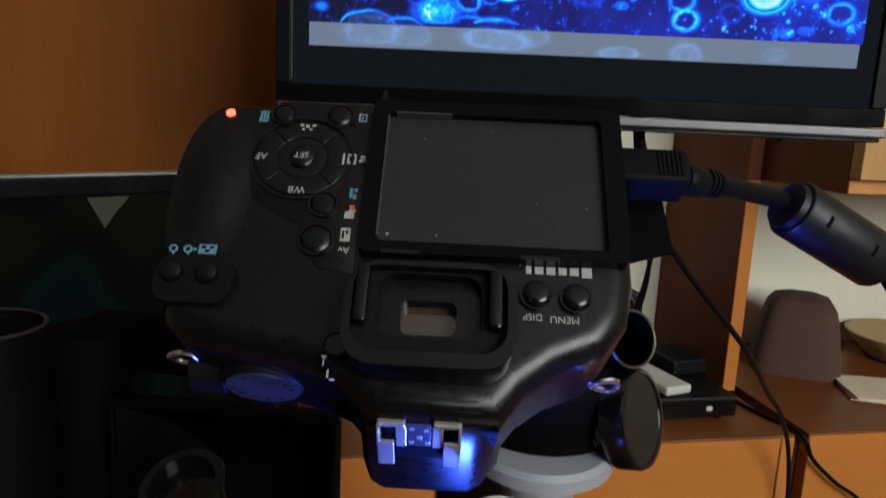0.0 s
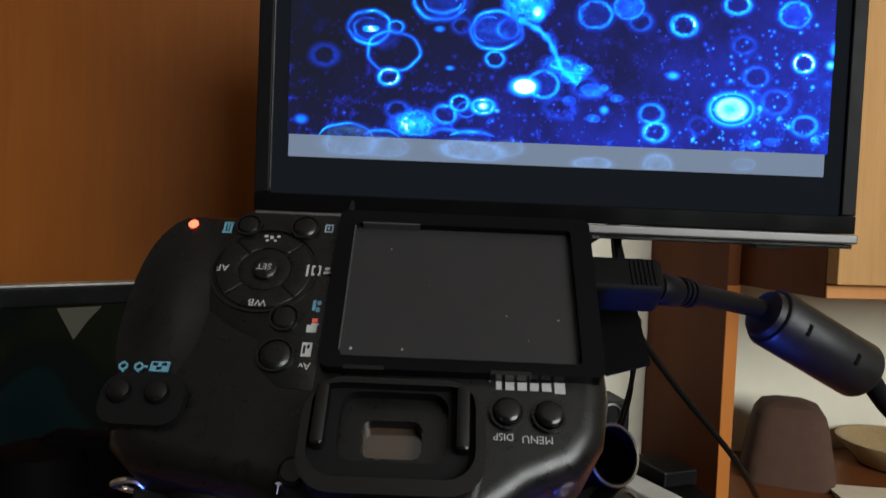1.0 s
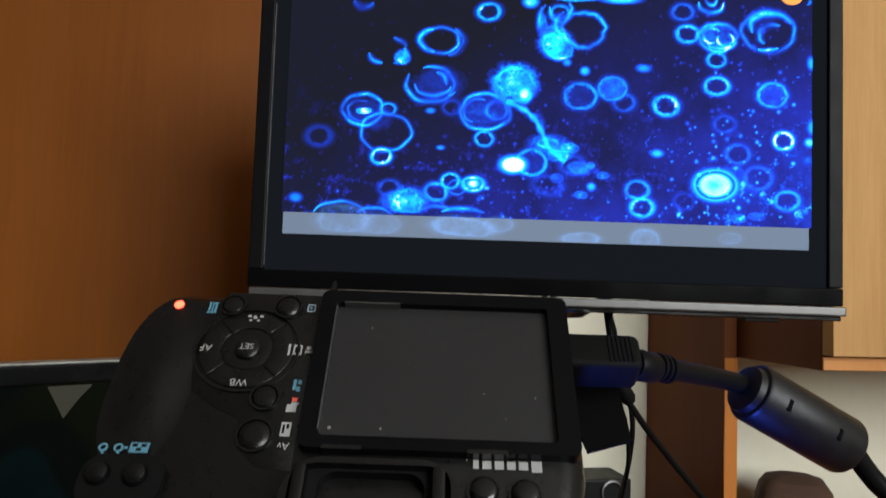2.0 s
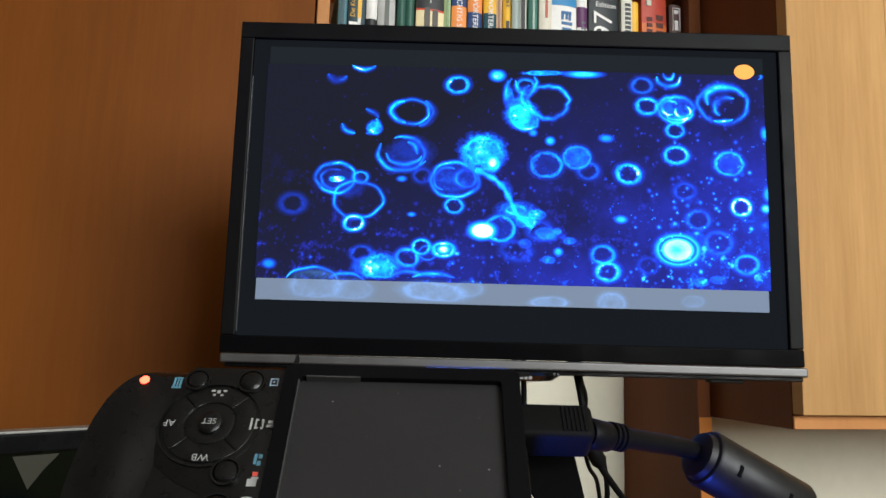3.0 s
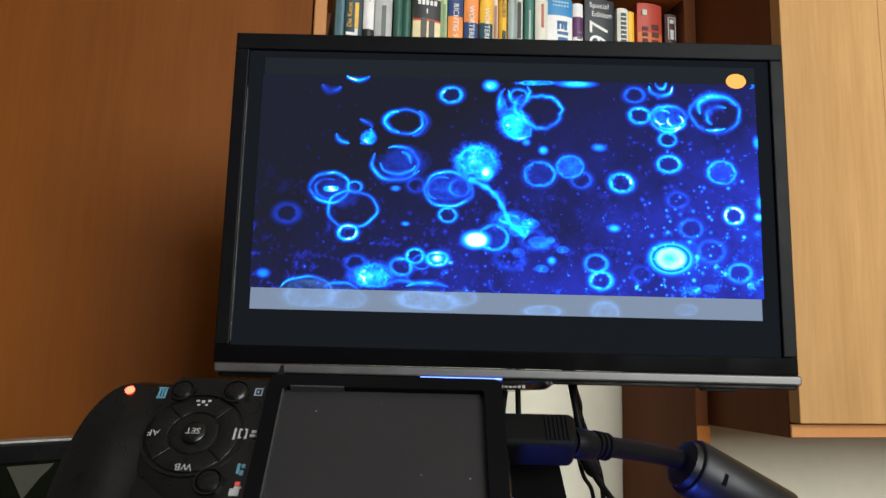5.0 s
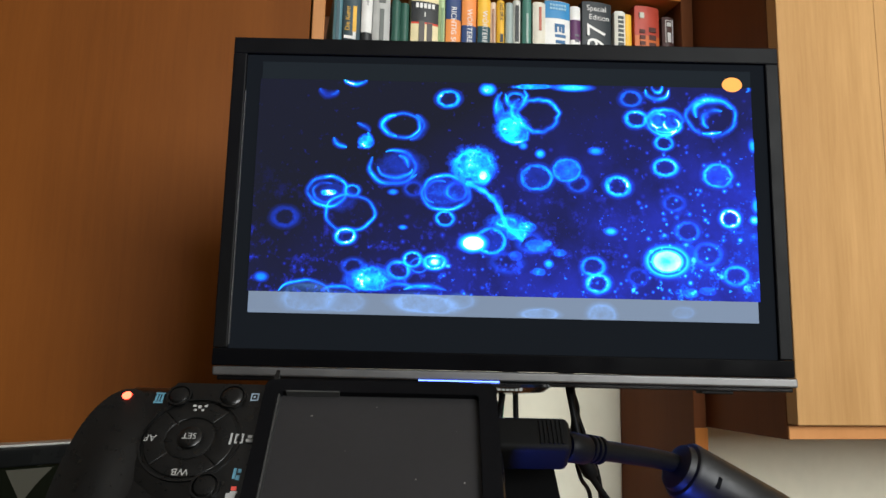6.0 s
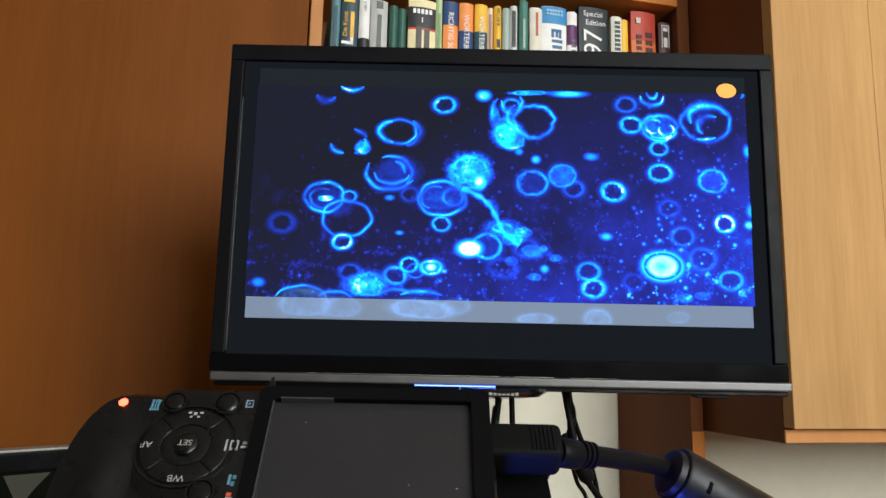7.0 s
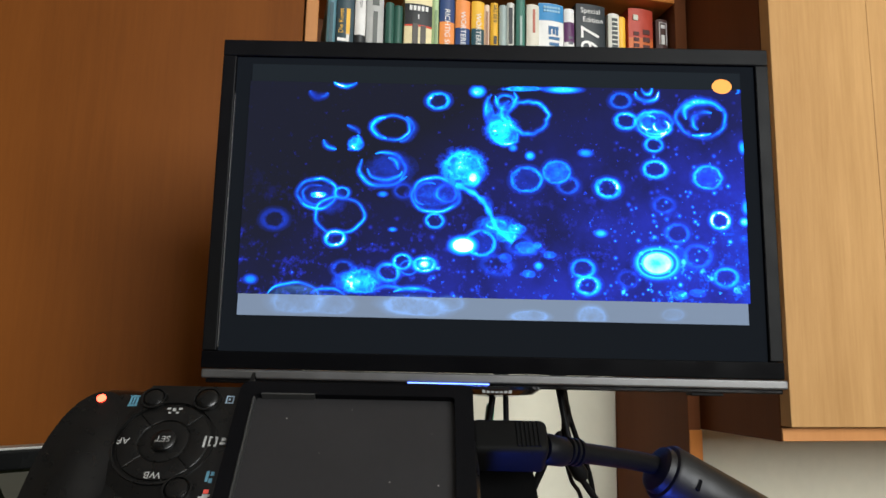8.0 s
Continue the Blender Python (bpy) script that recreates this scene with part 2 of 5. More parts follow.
# ---- wall unit ----
T = 0.018
BACK = 1.238
unit_left = thing("tall_cupboard", (-0.6, 1.1, 0.0), "orange-stained wooden cupboard with a tall flush door", "cupboard")
part("side_panel", box(-0.0812, -0.0650, 1.012, BACK, 0.752, 2.3, 0.001, 1), PALE_WOOD, unit_left)
part("side_panel", box(-1.2, -1.18, 1.012, BACK, 0.752, 2.3, 0.001, 1), WOOD, unit_left)
part("back_panel", box(-1.18, -0.082, 1.222, BACK, 0.752, 2.3), WOOD, unit_left)
part("top_panel", box(-1.18, -0.082, 1.017, 1.221, 2.28, 2.3), WOOD_X, unit_left)
part("door", box(-0.57, -0.0838, 1.009, 1.029, 0.756, 2.278, 0.0012, 2), DIM_DOOR_WOOD, unit_left)
part("door", box(-1.178, -0.573, 1.009, 1.029, 0.756, 2.278, 0.0012, 2), DIM_DOOR_WOOD, unit_left)

bay = thing("bookshelf", (0.2, 1.15, 1.43), "open wooden bookshelf bay packed with upright books", "bookshelf")
part("shelf_board", box(-0.064, 0.4695, 1.022, 1.22, 1.431, 1.449, 0.001, 1), WOOD_X, bay)
part("shelf_board", box(-0.064, 0.4695, 1.020, 1.22, 1.6940, 1.7120, 0.001, 1), WOOD_X, bay)
part("back_panel", box(-0.064, 0.4695, 1.222, 1.2375, 1.431, 2.3), DARK_WOOD, bay)
part("upright_panel", box(0.4705, 0.4902, 1.0225, BACK, 0.752, 2.3, 0.001, 1), SHADED_WOOD, bay, "upright panel painted dark for its shaded side, with an orange front edge")
# edge strip ends under the cupboard; the shaded edge above is left dark
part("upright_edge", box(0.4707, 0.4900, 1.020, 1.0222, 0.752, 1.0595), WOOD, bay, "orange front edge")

cup_r = thing("wall_cupboard", (0.9, 1.0, 1.06), "projecting orange wooden wall cupboard with a closed door", "cupboard")
part("side_panel", box(0.4912, 0.4912 + T, 0.862, BACK, 1.0605, 2.3, 0.001, 1), SHADED_WOOD, cup_r)
part("side_panel", box(1.45, 1.468, 0.862, BACK, 1.0605, 2.3, 0.001, 1), WOOD, cup_r)
part("bottom_panel", box(0.4912 + T, 1.45, 0.862, BACK, 1.062, 1.077, 0.001, 1), PALE_WOOD, cup_r)
part("front_rail", box(0.4914, 1.4675, 0.8585, 0.8615, 1.0610, 1.0765, 0.0006, 1), PALE_WOOD, cup_r, "pale wooden rail under the door")
part("back_panel", box(0.51, 1.45, 1.222, BACK, 1.078, 2.3), WOOD, cup_r)
part("door", box(0.4914, 0.6425, 0.8430, 0.8612, 1.0785, 2.298, 0.0010, 2), LIT_DOOR_WOOD, cup_r)
part("door", box(0.6429, 1.467, 0.8430, 0.8612, 1.0785, 2.298, 0.0010, 2), LIT_DOOR_WOOD, cup_r)


def base_cabinet(x0, x1, y0, label):
    base = thing("base_cabinet", ((x0 + x1) / 2, 1.1, 0.0), label, "cabinet", "base cabinets of the wall unit")
    part("body", box(x0, x1, y0 + 0.022, BACK, 0.0, 0.731, 0.001, 1), DARK_WOOD, base)
    part("top_board", box(x0, x1, y0 + 0.001, BACK, 0.7325, 0.751, 0.0015, 2), TOP_WOOD, base)
    part("drawer_front", box(x0 + 0.002, x1 - 0.02, y0, y0 + 0.02, 0.52, 0.7475, 0.001, 1), WOOD_X, base)
    part("door", box(x0 + 0.002, x1 - 0.02, y0, y0 + 0.02, 0.06, 0.517, 0.001, 1), WOOD, base)
    part("end_panel", box(x1 - 0.018, x1, y0, y0 + 0.02, 0.0, 0.7475, 0.001, 1), WOOD, base)
    return base


base_cabinet(-1.2, 0.4825, 0.874, "low orange wooden cabinet carrying a set-top box")
base_cabinet(0.505, 1.5, 0.877, "low orange wooden cabinet carrying a brown felt object")

SITE = STRAIGHT
table = thing("work_table", (0.1, 0.25, 0.0), "plain wooden work table under the microscope", "table")
part("tabletop", box(-0.34, 0.55, -0.05, 0.70, 0.69, 0.715, 0.002), TOP_WOOD, table)
for lx in (-0.3, 0.51):
    for ly in (0.0, 0.65):
        part("leg", box(lx - 0.025, lx + 0.025, ly - 0.025, ly + 0.025, 0.0, 0.689, 0.002), WOOD, table)

# ---- television ----
TV = Vector((0.195, 0.612, 1.128))


TV_POSE = Matrix.Translation(TV) @ Matrix.Rotation(radians(2.3), 4, "Z")


def tv_box(x0, x1, y0, y1, z0, z1, bevel=0.0, seg=2, bm=None):
    """A box in millimetres from the middle of the set's lower edge; y is depth."""
    own = box(x0 / 1000, x1 / 1000, y0 / 1000, y1 / 1000, z0 / 1000, z1 / 1000, bevel / 1000, seg)
    own.transform(TV_POSE)
    return joined(bm, own)


def screen_material():
    """Dark blue field of the live picture with haze and specks that thicken to one corner."""
    m, nt, b = nodes_of("television_picture")
    b.inputs["Base Color"].default_value, b.inputs["Roughness"].default_value = (0.004, 0.004, 0.005, 1), 0.35
    b.inputs["Specular IOR Level"].default_value = 0.0
    tc = nt.nodes.new("ShaderNodeTexCoord")
    sep = nt.nodes.new("ShaderNodeSeparateXYZ")
    nt.links.new(tc.outputs["Generated"], sep.inputs[0])
    x, z = sep.outputs[0], sep.outputs[2]
    slope = maths(nt, "SUBTRACT", x, maths(nt, "MULTIPLY", z, 0.75))
    vec = coords(nt)
    cloud = noise_tex(nt, vec, 17, 6, 0.62)
    haze = maths(nt, "MULTIPLY", maths(nt, "MULTIPLY_ADD", slope, 0.95, 0.22, True), maths(nt, "MULTIPLY_ADD", cloud, 1.7, -0.18, True))
    specks = None
    for size, cut, gate in ((105, 0.15, 0.42), (170, 0.17, 0.40), (70, 0.09, 0.46)):
        v = nt.nodes.new("ShaderNodeTexVoronoi")
        v.inputs["Scale"].default_value = size
        nt.links.new(vec, v.inputs["Vector"])
        dot = maths(nt, "SUBTRACT", 1.0, maths(nt, "DIVIDE", v.outputs["Distance"], cut * 2.2), clamp=True)
        pick = maths(nt, "GREATER_THAN", maths(nt, "ADD", v.outputs["Color"], maths(nt, "MULTIPLY", slope, 0.35)), gate + 0.38)
        dot = maths(nt, "MULTIPLY", maths(nt, "POWER", dot, 1.6), pick)
        specks = dot if specks is None else maths(nt, "ADD", specks, dot)
    clump = maths(nt, "MULTIPLY", maths(nt, "MULTIPLY_ADD", noise_tex(nt, vec, 95, 5, 0.68), 6.0, -3.25, True), maths(nt, "MULTIPLY_ADD", z, -1.7, 1.05, True))
    grit = maths(nt, "MULTIPLY", maths(nt, "MULTIPLY_ADD", noise_tex(nt, vec, 230, 3, 0.6), 11.0, -7.0, True), maths(nt, "MULTIPLY_ADD", slope, 0.5, 0.55, True))
    clump = maths(nt, "ADD", clump, grit)
    value = maths(nt, "ADD", maths(nt, "ADD", maths(nt, "MULTIPLY", clump, 0.55), maths(nt, "MULTIPLY", haze, 0.52)), maths(nt, "MULTIPLY", specks, maths(nt, "MULTIPLY_ADD", slope, 0.45, 0.44, True)), clamp=True)
    col = ramp(nt, value, [(0.0, (0.007, 0.008, 0.016)), (0.15, (0.008, 0.010, 0.075)), (0.38, (0.014, 0.022, 0.32)), (0.62, (0.010, 0.07, 0.85)), (1.0, (0.05, 0.65, 1.0))])
    nt.links.new(col, b.inputs["Emission Color"])
    b.inputs["Emission Strength"].default_value = 1.55
    return m


def cell_material(name, profile, wobble, colours=None, grain=1.0, bend=0.26):
    """Glowing cells: the light follows the distance from each one's middle and adds to the picture behind."""
    m = bpy.data.materials.new(name)
    m.use_nodes = True
    nt = m.node_tree
    nt.nodes.clear()
    rad, gain = nt.nodes.new("ShaderNodeAttribute"), nt.nodes.new("ShaderNodeAttribute")
    rad.attribute_name, gain.attribute_name = "rad", "gain"
    vec = coords(nt)
    n = noise_tex(nt, vec, 190, 5, 0.7)
    n2 = noise_tex(nt, vec, 75, 2)
    r = maths(nt, "ADD", maths(nt, "ADD", rad.outputs["Fac"], maths(nt, "MULTIPLY_ADD", n, wobble, -wobble / 2)), maths(nt, "MULTIPLY_ADD", n2, bend, -bend / 2))
    value = ramp(nt, r, profile)
    value = maths(nt, "MULTIPLY", value, maths(nt, "MULTIPLY", gain.outputs["Fac"], maths(nt, "MULTIPLY_ADD", maths(nt, "MULTIPLY", n2, n), 4.6 * grain, 0.10 + 1.05 * (1 - grain))), clamp=True)
    col = ramp(nt, value, colours or [(0.0, (0, 0, 0)), (0.22, (0.002, 0.026, 0.40)), (0.45, (0.0, 0.15, 0.95)), (0.68, (0.0, 0.46, 1.0)), (0.88, (0.03, 0.80, 1.0)), (1.0, (0.95, 1.0, 1.0))])
    em, tr, add, out = (nt.nodes.new("ShaderNode" + k) for k in ("Emission", "BsdfTransparent", "AddShader", "OutputMaterial"))
    em.inputs["Strength"].default_value = 1.35
    nt.links.new(col, em.inputs["Color"])
    nt.links.new(em.outputs[0], add.inputs[0])
    nt.links.new(tr.outputs[0], add.inputs[1])
    nt.links.new(add.outputs[0], out.inputs["Surface"])
    return m


def g(v):
    return (v, v, v)


RING_THIN = cell_material("thin_walled_cells", [(0.0, g(0.14)), (0.54, g(0.20)), (0.68, g(0.95)), (0.74, g(0.8)), (0.82, g(0.22)), (1.0, g(0.0))], 0.30, None, 0.7)
RING_THICK = cell_material("thick_walled_cells", [(0.0, g(0.02)), (0.42, g(0.06)), (0.58, g(0.95)), (0.70, g(0.75)), (0.80, g(0.25)), (1.0, g(0.0))], 0.34, None, 0.7)
RING_FILL = cell_material("granular_cells", [(0.0, g(0.8)), (0.45, g(0.6)), (0.65, g(0.7)), (0.8, g(0.25)), (1.0, g(0.0))], 1.0, None, 1.15, 0.5)
RING_HOT = cell_material("bright_cells", [(0.0, g(1.0)), (0.35, g(0.95)), (0.65, g(0.5)), (1.0, g(0.0))], 0.12, None, 0.25)
RING_OVAL = cell_material("bright_oval_cell", [(0.0, g(0.88)), (0.45, g(0.95)), (0.54, g(0.85)), (0.59, g(0.42)), (0.64, g(0.45)), (0.69, g(0.86)), (0.75, g(0.6)), (0.88, g(0.12)), (1.0, g(0.0))], 0.03, None, 0.05, 0.05)

STROKE = cell_material("cell_walls", [(0.0, g(0.9)), (0.22, g(0.75)), (0.42, g(0.42)), (0.7, g(0.16)), (1.0, g(0.0))], 0.95, None, 1.0, 0.5)

THIN = [(-6.9, 107.2, 12.1, 10.4, 0.6), (28.7, 158.6, 13.0, 10.4, 0.5), (52.0, 165.1, 11.3, 9.5, 0.5), (170.4, 163.4, 12.1, 10.0, 0.55), (-147.2, 63.3, 21.6, 13.0, 0.4), (-120.1, 59.4, 17.3, 12.1, 0.3), (-62.2, 87.0, 6.9, 6.1, 0.4)]
THICK = [(-50.0, 89.8, 9.5, 6.5, 0.75), (-119.6, 108.8, 8.7, 6.9, 0.8), (-42.9, 124.4, 7.8, 6.5, 0.65), (-42.2, 221.7, 10.0, 7.4, 0.65), (107.1, 208.2, 9.5, 7.8, 0.65), (128.7, 188.9, 7.8, 6.5, 0.65), (129.5, 169.0, 10.4, 7.8, 0.75), (92.0, 153.0, 10.8, 8.7, 0.7), (178.8, 129.0, 8.7, 7.8, 0.85), (181.7, 84.5, 10.4, 8.2, 0.6), (72.1, 88.9, 10.0, 8.2, 0.55), (75.5, 76.1, 10.4, 8.2, 0.65), (-67.2, 91.7, 7.8, 6.5, 0.7), (-77.4, 83.1, 9.5, 7.8, 0.6), (11.4, 221.4, 8.7, 7.4, 0.5), (-115.9, 145.0, 6.9, 5.2, 0.5)]
FAINT = [(60.9, 154.7, 9.5, 7.8, 0.28), (160.4, 100.4, 12.1, 10.0, 0.33), (145.2, 118.0, 10.4, 8.2, 0.36), (135.3, 140.3, 9.5, 7.4, 0.25), (-167.1, 122.7, 11.3, 8.7, 0.16), (-68.3, 147.4, 7.8, 6.5, 0.2), (103.3, 224.8, 9.5, 7.4, 0.33), (23.1, 106.5, 11.3, 8.7, 0.22), (-24.6, 61.4, 8.7, 6.1, 0.4), (-112.5, 85.0, 9.5, 6.9, 0.25), (5.6, 90.5, 13.0, 8.7, 0.2), (106.0, 81.6, 8.7, 6.9, 0.2)]
FILL = [(-21.4, 168.2, 17.3, 13.8, 0.75), (127.7, 205.9, 13.0, 10.0, 0.42), (9.3, 197.6, 13.0, 10.4, 0.65), (-99.0, 75.2, 14.7, 10.4, 0.75), (-134.0, 142.8, 6.1, 2.6, 0.9), (-106.5, 184.6, 5.5, 5.5, 0.9), (52.0, 165.1, 9.5, 7.8, 0.4), (170.4, 163.4, 9.5, 7.8, 0.3), (5.3, 121.7, 14.7, 6.9, 0.5), (27.4, 104.3, 8.7, 5.2, 0.4)]
FILL_MORE = [(-59.4, 60.7, 17.3, 6.1, 0.5), (-137.3, 56.9, 26.0, 6.9, 0.35), (29.6, 51.3, 14.7, 4.3, 0.6), (77.3, 52.3, 11.3, 4.3, 0.55), (25.1, 233.1, 16.4, 2.2, 0.7), ]
FILL_CLUMP = [(6.5, 204.0, 8.0, 9.0, 0.55), (10.0, 192.5, 9.0, 6.5, 0.6), (-2.0, 213.0, 4.0, 9.0, 0.45), (20.5, 119.0, 7.0, 4.0, 0.7), (13.5, 113.0, 9.0, 4.5, 0.7), (-78.0, 164.0, 17.0, 13.0, 0.16), (-128.0, 140.0, 14.0, 11.0, 0.16), (-45.0, 145.0, 17.0, 12.0, 0.22)]
FILL_LAST = [(46.0, 99.0, 5.0, 3.0, 0.45), (37.0, 106.0, 4.0, 3.0, 0.4), (12.0, 96.0, 5.0, 3.5, 0.4), (-112.0, 75.0, 8.0, 6.0, 0.3), (30.0, 84.0, 5.0, 3.0, 0.5), (146.0, 70.0, 6.0, 3.5, 0.5), (159.0, 72.0, 6.0, 3.0, 0.45)]
HOT = [(-20.5, 105.1, 11.1, 7.2, 1.23), (-50.0, 89.8, 6.5, 4.6, 0.80), (-13.7, 159.1, 5.6, 6.3, 0.90), (-10.9, 229.9, 6.3, 4.8, 0.82), (57.0, 232.8, 15.1, 3.2, 0.74), (-182.8, 75.6, 5.2, 3.6, 0.49), (30.9, 177.6, 4.0, 3.6, 0.66), (74.6, 180.8, 6.0, 3.2, 0.53), (85.7, 116.7, 5.2, 3.2, 0.66), (37.6, 90.3, 3.6, 3.2, 0.66), (197.3, 128.0, 4.0, 3.6, 0.82)]
HOT_MORE = [(198.8, 139.4, 3.2, 6.3, 0.57), (198.3, 187.7, 3.2, 5.6, 0.57), (17.5, 183.8, 3.6, 3.2, 0.49), (-83.8, 144.3, 4.0, 2.4, 0.49), (-75.3, 116.4, 3.6, 2.0, 0.49), (-1.4, 136.5, 3.6, 5.6, 0.29), (-7.2, 142.7, 5.6, 2.4, 0.29), (-14.9, 147.2, 5.6, 2.0, 0.29), (12.0, 115.2, 8.0, 4.0, 0.49), (31.8, 102.2, 6.3, 4.0, 0.37)]

# arcs of cell walls: middle, half-axes, from and to in degrees, width, brightness
ARCS = [(-116.5, 237.8, 10.0, 5.8, 200, 340, 3.4, 0.85), (-136.7, 229.7, 8.2, 7.2, 195, 330, 4.5, 0.42), (-117.7, 189.4, 14.4, 10.7, 15, 75, 3.4, 0.62), (-117.7, 189.4, 14.4, 10.7, 190, 255, 3.9, 0.60), (-117.7, 189.4, 13.5, 10.3, 290, 375, 4.5, 0.75), (-78.8, 198.2, 14.9, 9.9, 0, 360, 2.8, 0.62), (-79.7, 198.1, 14.0, 9.0, 105, 260, 4.5, 0.85), (-75.6, 197.8, 14.0, 11.7, -75, 55, 5.1, 0.42), (-83.6, 165.0, 19.7, 14.3, 150, 335, 3.9, 0.62), (-82.7, 165.5, 13.8, 10.1, 185, 345, 3.4, 0.70), (-83.6, 165.0, 17.0, 12.5, -45, 115, 3.4, 0.60), (-84.5, 165.4, 12.1, 8.8, -10, 70, 3.9, 0.55)]
ARCS_MORE = [(166.4, 210.4, 19.5, 15.2, 0, 360, 3.4, 0.50), (167.9, 214.2, 14.9, 11.0, 15, 205, 6.2, 0.80), (165.9, 209.5, 16.3, 12.8, 245, 300, 2.8, 0.85), (174.1, 235.3, 22.9, 6.7, -30, 160, 4.0, 0.66), (123.9, 232.3, 9.2, 8.2, 180, 360, 4.0, 0.75), (124.0, 235.2, 4.1, 5.3, 180, 380, 2.9, 0.80), (-134.9, 143.7, 15.1, 11.9, 0, 360, 2.8, 0.72), (-136.2, 142.8, 9.8, 7.7, 60, 300, 2.7, 0.45), (-116.9, 126.8, 19.0, 14.5, 0, 360, 2.8, 0.60), (-42.8, 144.3, 18.6, 13.7, 0, 360, 3.0, 0.72), (-48.2, 144.6, 10.7, 9.2, 60, 250, 2.8, 0.45), (-34.0, 145.8, 7.6, 6.9, 0, 360, 3.4, 0.42)]
ARCS_LAST = [(29.2, 208.9, 15.8, 13.3, 0, 360, 3.4, 0.72), (11.4, 224.7, 8.2, 7.6, 170, 400, 4.0, 0.62), (6.1, 197.6, 7.7, 6.6, 0, 360, 4.6, 0.75), (12.0, 193.0, 9.0, 6.6, 150, 380, 3.9, 0.80), (14.7, 212.9, 6.3, 8.5, 90, 300, 4.5, 0.70), (0.1, 214.9, 4.1, 11.5, 80, 290, 4.0, 0.55), (129.1, 205.4, 14.0, 10.4, 0, 360, 3.4, 0.75), (124.6, 206.7, 6.4, 5.7, 30, 290, 4.0, 0.90), (134.5, 204.1, 5.9, 4.7, 150, 420, 3.9, 0.90), (130.3, 200.2, 8.2, 3.3, 190, 350, 3.4, 0.90), (-21.3, 165.4, 15.1, 12.5, 0, 360, 3.3, 0.62), (4.9, 121.7, 7.1, 3.2, 0, 360, 3.3, 0.72)]
ARCS_LOW = [(-149.3, 61.5, 20.0, 12.2, 15, 165, 2.8, 0.62), (-123.6, 60.2, 14.7, 9.6, 25, 150, 3.2, 0.50), (171.2, 207.7, 11.8, 8.5, 70, 230, 5.1, 0.55), (-15.0, 159.1, 5.3, 7.3, 200, 420, 4.5, 0.75), (-57.3, 66.4, 17.4, 4.4, 20, 160, 3.8, 0.70), (-76.9, 66.0, 13.0, 6.1, 30, 150, 3.2, 0.50)]


def cells(name, rows, material, parent, depth, low=64.8):
    """Flat discs of the picture in millimetres: middle, half-axes, brightness. Each one is a part of its own."""
    for k, (cx, cz, rx, rz, gn) in enumerate(rows):
        if cz < low:
            continue
        bm = bmesh.new()
        rad, gain = bm.verts.layers.float.new("rad"), bm.verts.layers.float.new("gain")
        y = -(depth + 0.012 * k) / 1000
        turn = 0.06 * math.sin(k * 2.3)
        mid = bm.verts.new((cx / 1000, y, cz / 1000))
        mid[rad], mid[gain] = 0.0, gn
        last = [mid] * 36
        for f in (0.5, 1.0):
            ring = []
            for i in range(36):
                a = 2 * math.pi * i / 36
                ex, ez = rx * 1.3 * f * math.cos(a), rz * 1.3 * f * math.sin(a)
                px, pz = cx + ex * math.cos(turn) - ez * math.sin(turn), cz + ex * math.sin(turn) + ez * math.cos(turn)
                v = bm.verts.new((min(px, 199.4) / 1000, y, min(max(pz, low), 235.4) / 1000))
                v[rad], v[gain] = f, gn
                ring.append(v)
            for i in range(36):
                j = (i + 1) % 36
                bm.faces.new((last[i], ring[i], ring[j]) if f == 0.5 else (last[i], ring[i], ring[j], last[j]))
            last = ring
        bm.transform(TV_POSE)
        part(name, bm, material, parent)


def arcs(name, rows, material, parent, depth, lumpy=0.0, low=64.8):
    """Curved strokes of the picture in millimetres; open ones taper to their ends. Each one is a part of its own."""
    for k, (cx, cz, rx, rz, a0, a1, w, gn) in enumerate(rows):
        bm = bmesh.new()
        rad, gain = bm.verts.layers.float.new("rad"), bm.verts.layers.float.new("gain")
        n, closed = max(16, int((a1 - a0) / 5)), a1 - a0 >= 360
        y = -(depth + 0.012 * k) / 1000
        last = None
        for i in range(n + 1):
            t = i / n
            a = radians(a0 + (a1 - a0) * t)
            wob = 1 + 0.03 * math.sin(3 * a + k) + 0.02 * math.sin(7 * a + 2 * k) + lumpy * (0.05 * math.sin(9 * a) + 0.04 * math.sin(13 * a + k))
            wide = 2.0 * w * (1 if closed else 0.25 + 0.75 * math.sin(math.pi * t) ** 0.6)
            row = []
            for side, f in ((-1, 1.0), (0, 0.0), (1, 1.0)):
                px, pz = cx + (rx * wob + side * wide / 2) * math.cos(a), cz + (rz * wob + side * wide / 2) * math.sin(a)
                v = bm.verts.new((min(px, 199.4) / 1000, y, min(max(pz, low), 235.4) / 1000))
                v[rad], v[gain] = f, gn * (0.80 + 0.22 * math.sin(2 * a + 1.7 * k))
                row.append(v)
            if last:
                bm.faces.new((last[0], last[1], row[1], row[0]))
                bm.faces.new((last[1], last[2], row[2], row[1]))
            last = row
        bm.transform(TV_POSE)
        part(name, bm, material, parent)


tv = thing("television", TV, "black flat television with a silver lower edge showing blue cells", "television")
part("housing", tv_box(-210, 216, 14, 42, 8, 266, 6), BEZEL, tv)
part("back_cover", tv_box(-150, 150, 40, 62, 40, 210, 8), BEZEL, tv)
bez = bmesh.new()
for x0, x1, z0, z1 in ((-216, 222, 256.4, 270), (-216, -205.0, 21.2, 256.4), (211.4, 222, 21.2, 256.4)):
    tv_box(x0, x1, -2, 16, z0, z1, 1.0, 2, bez)
part("bezel", bez, TV_BEZEL, tv)
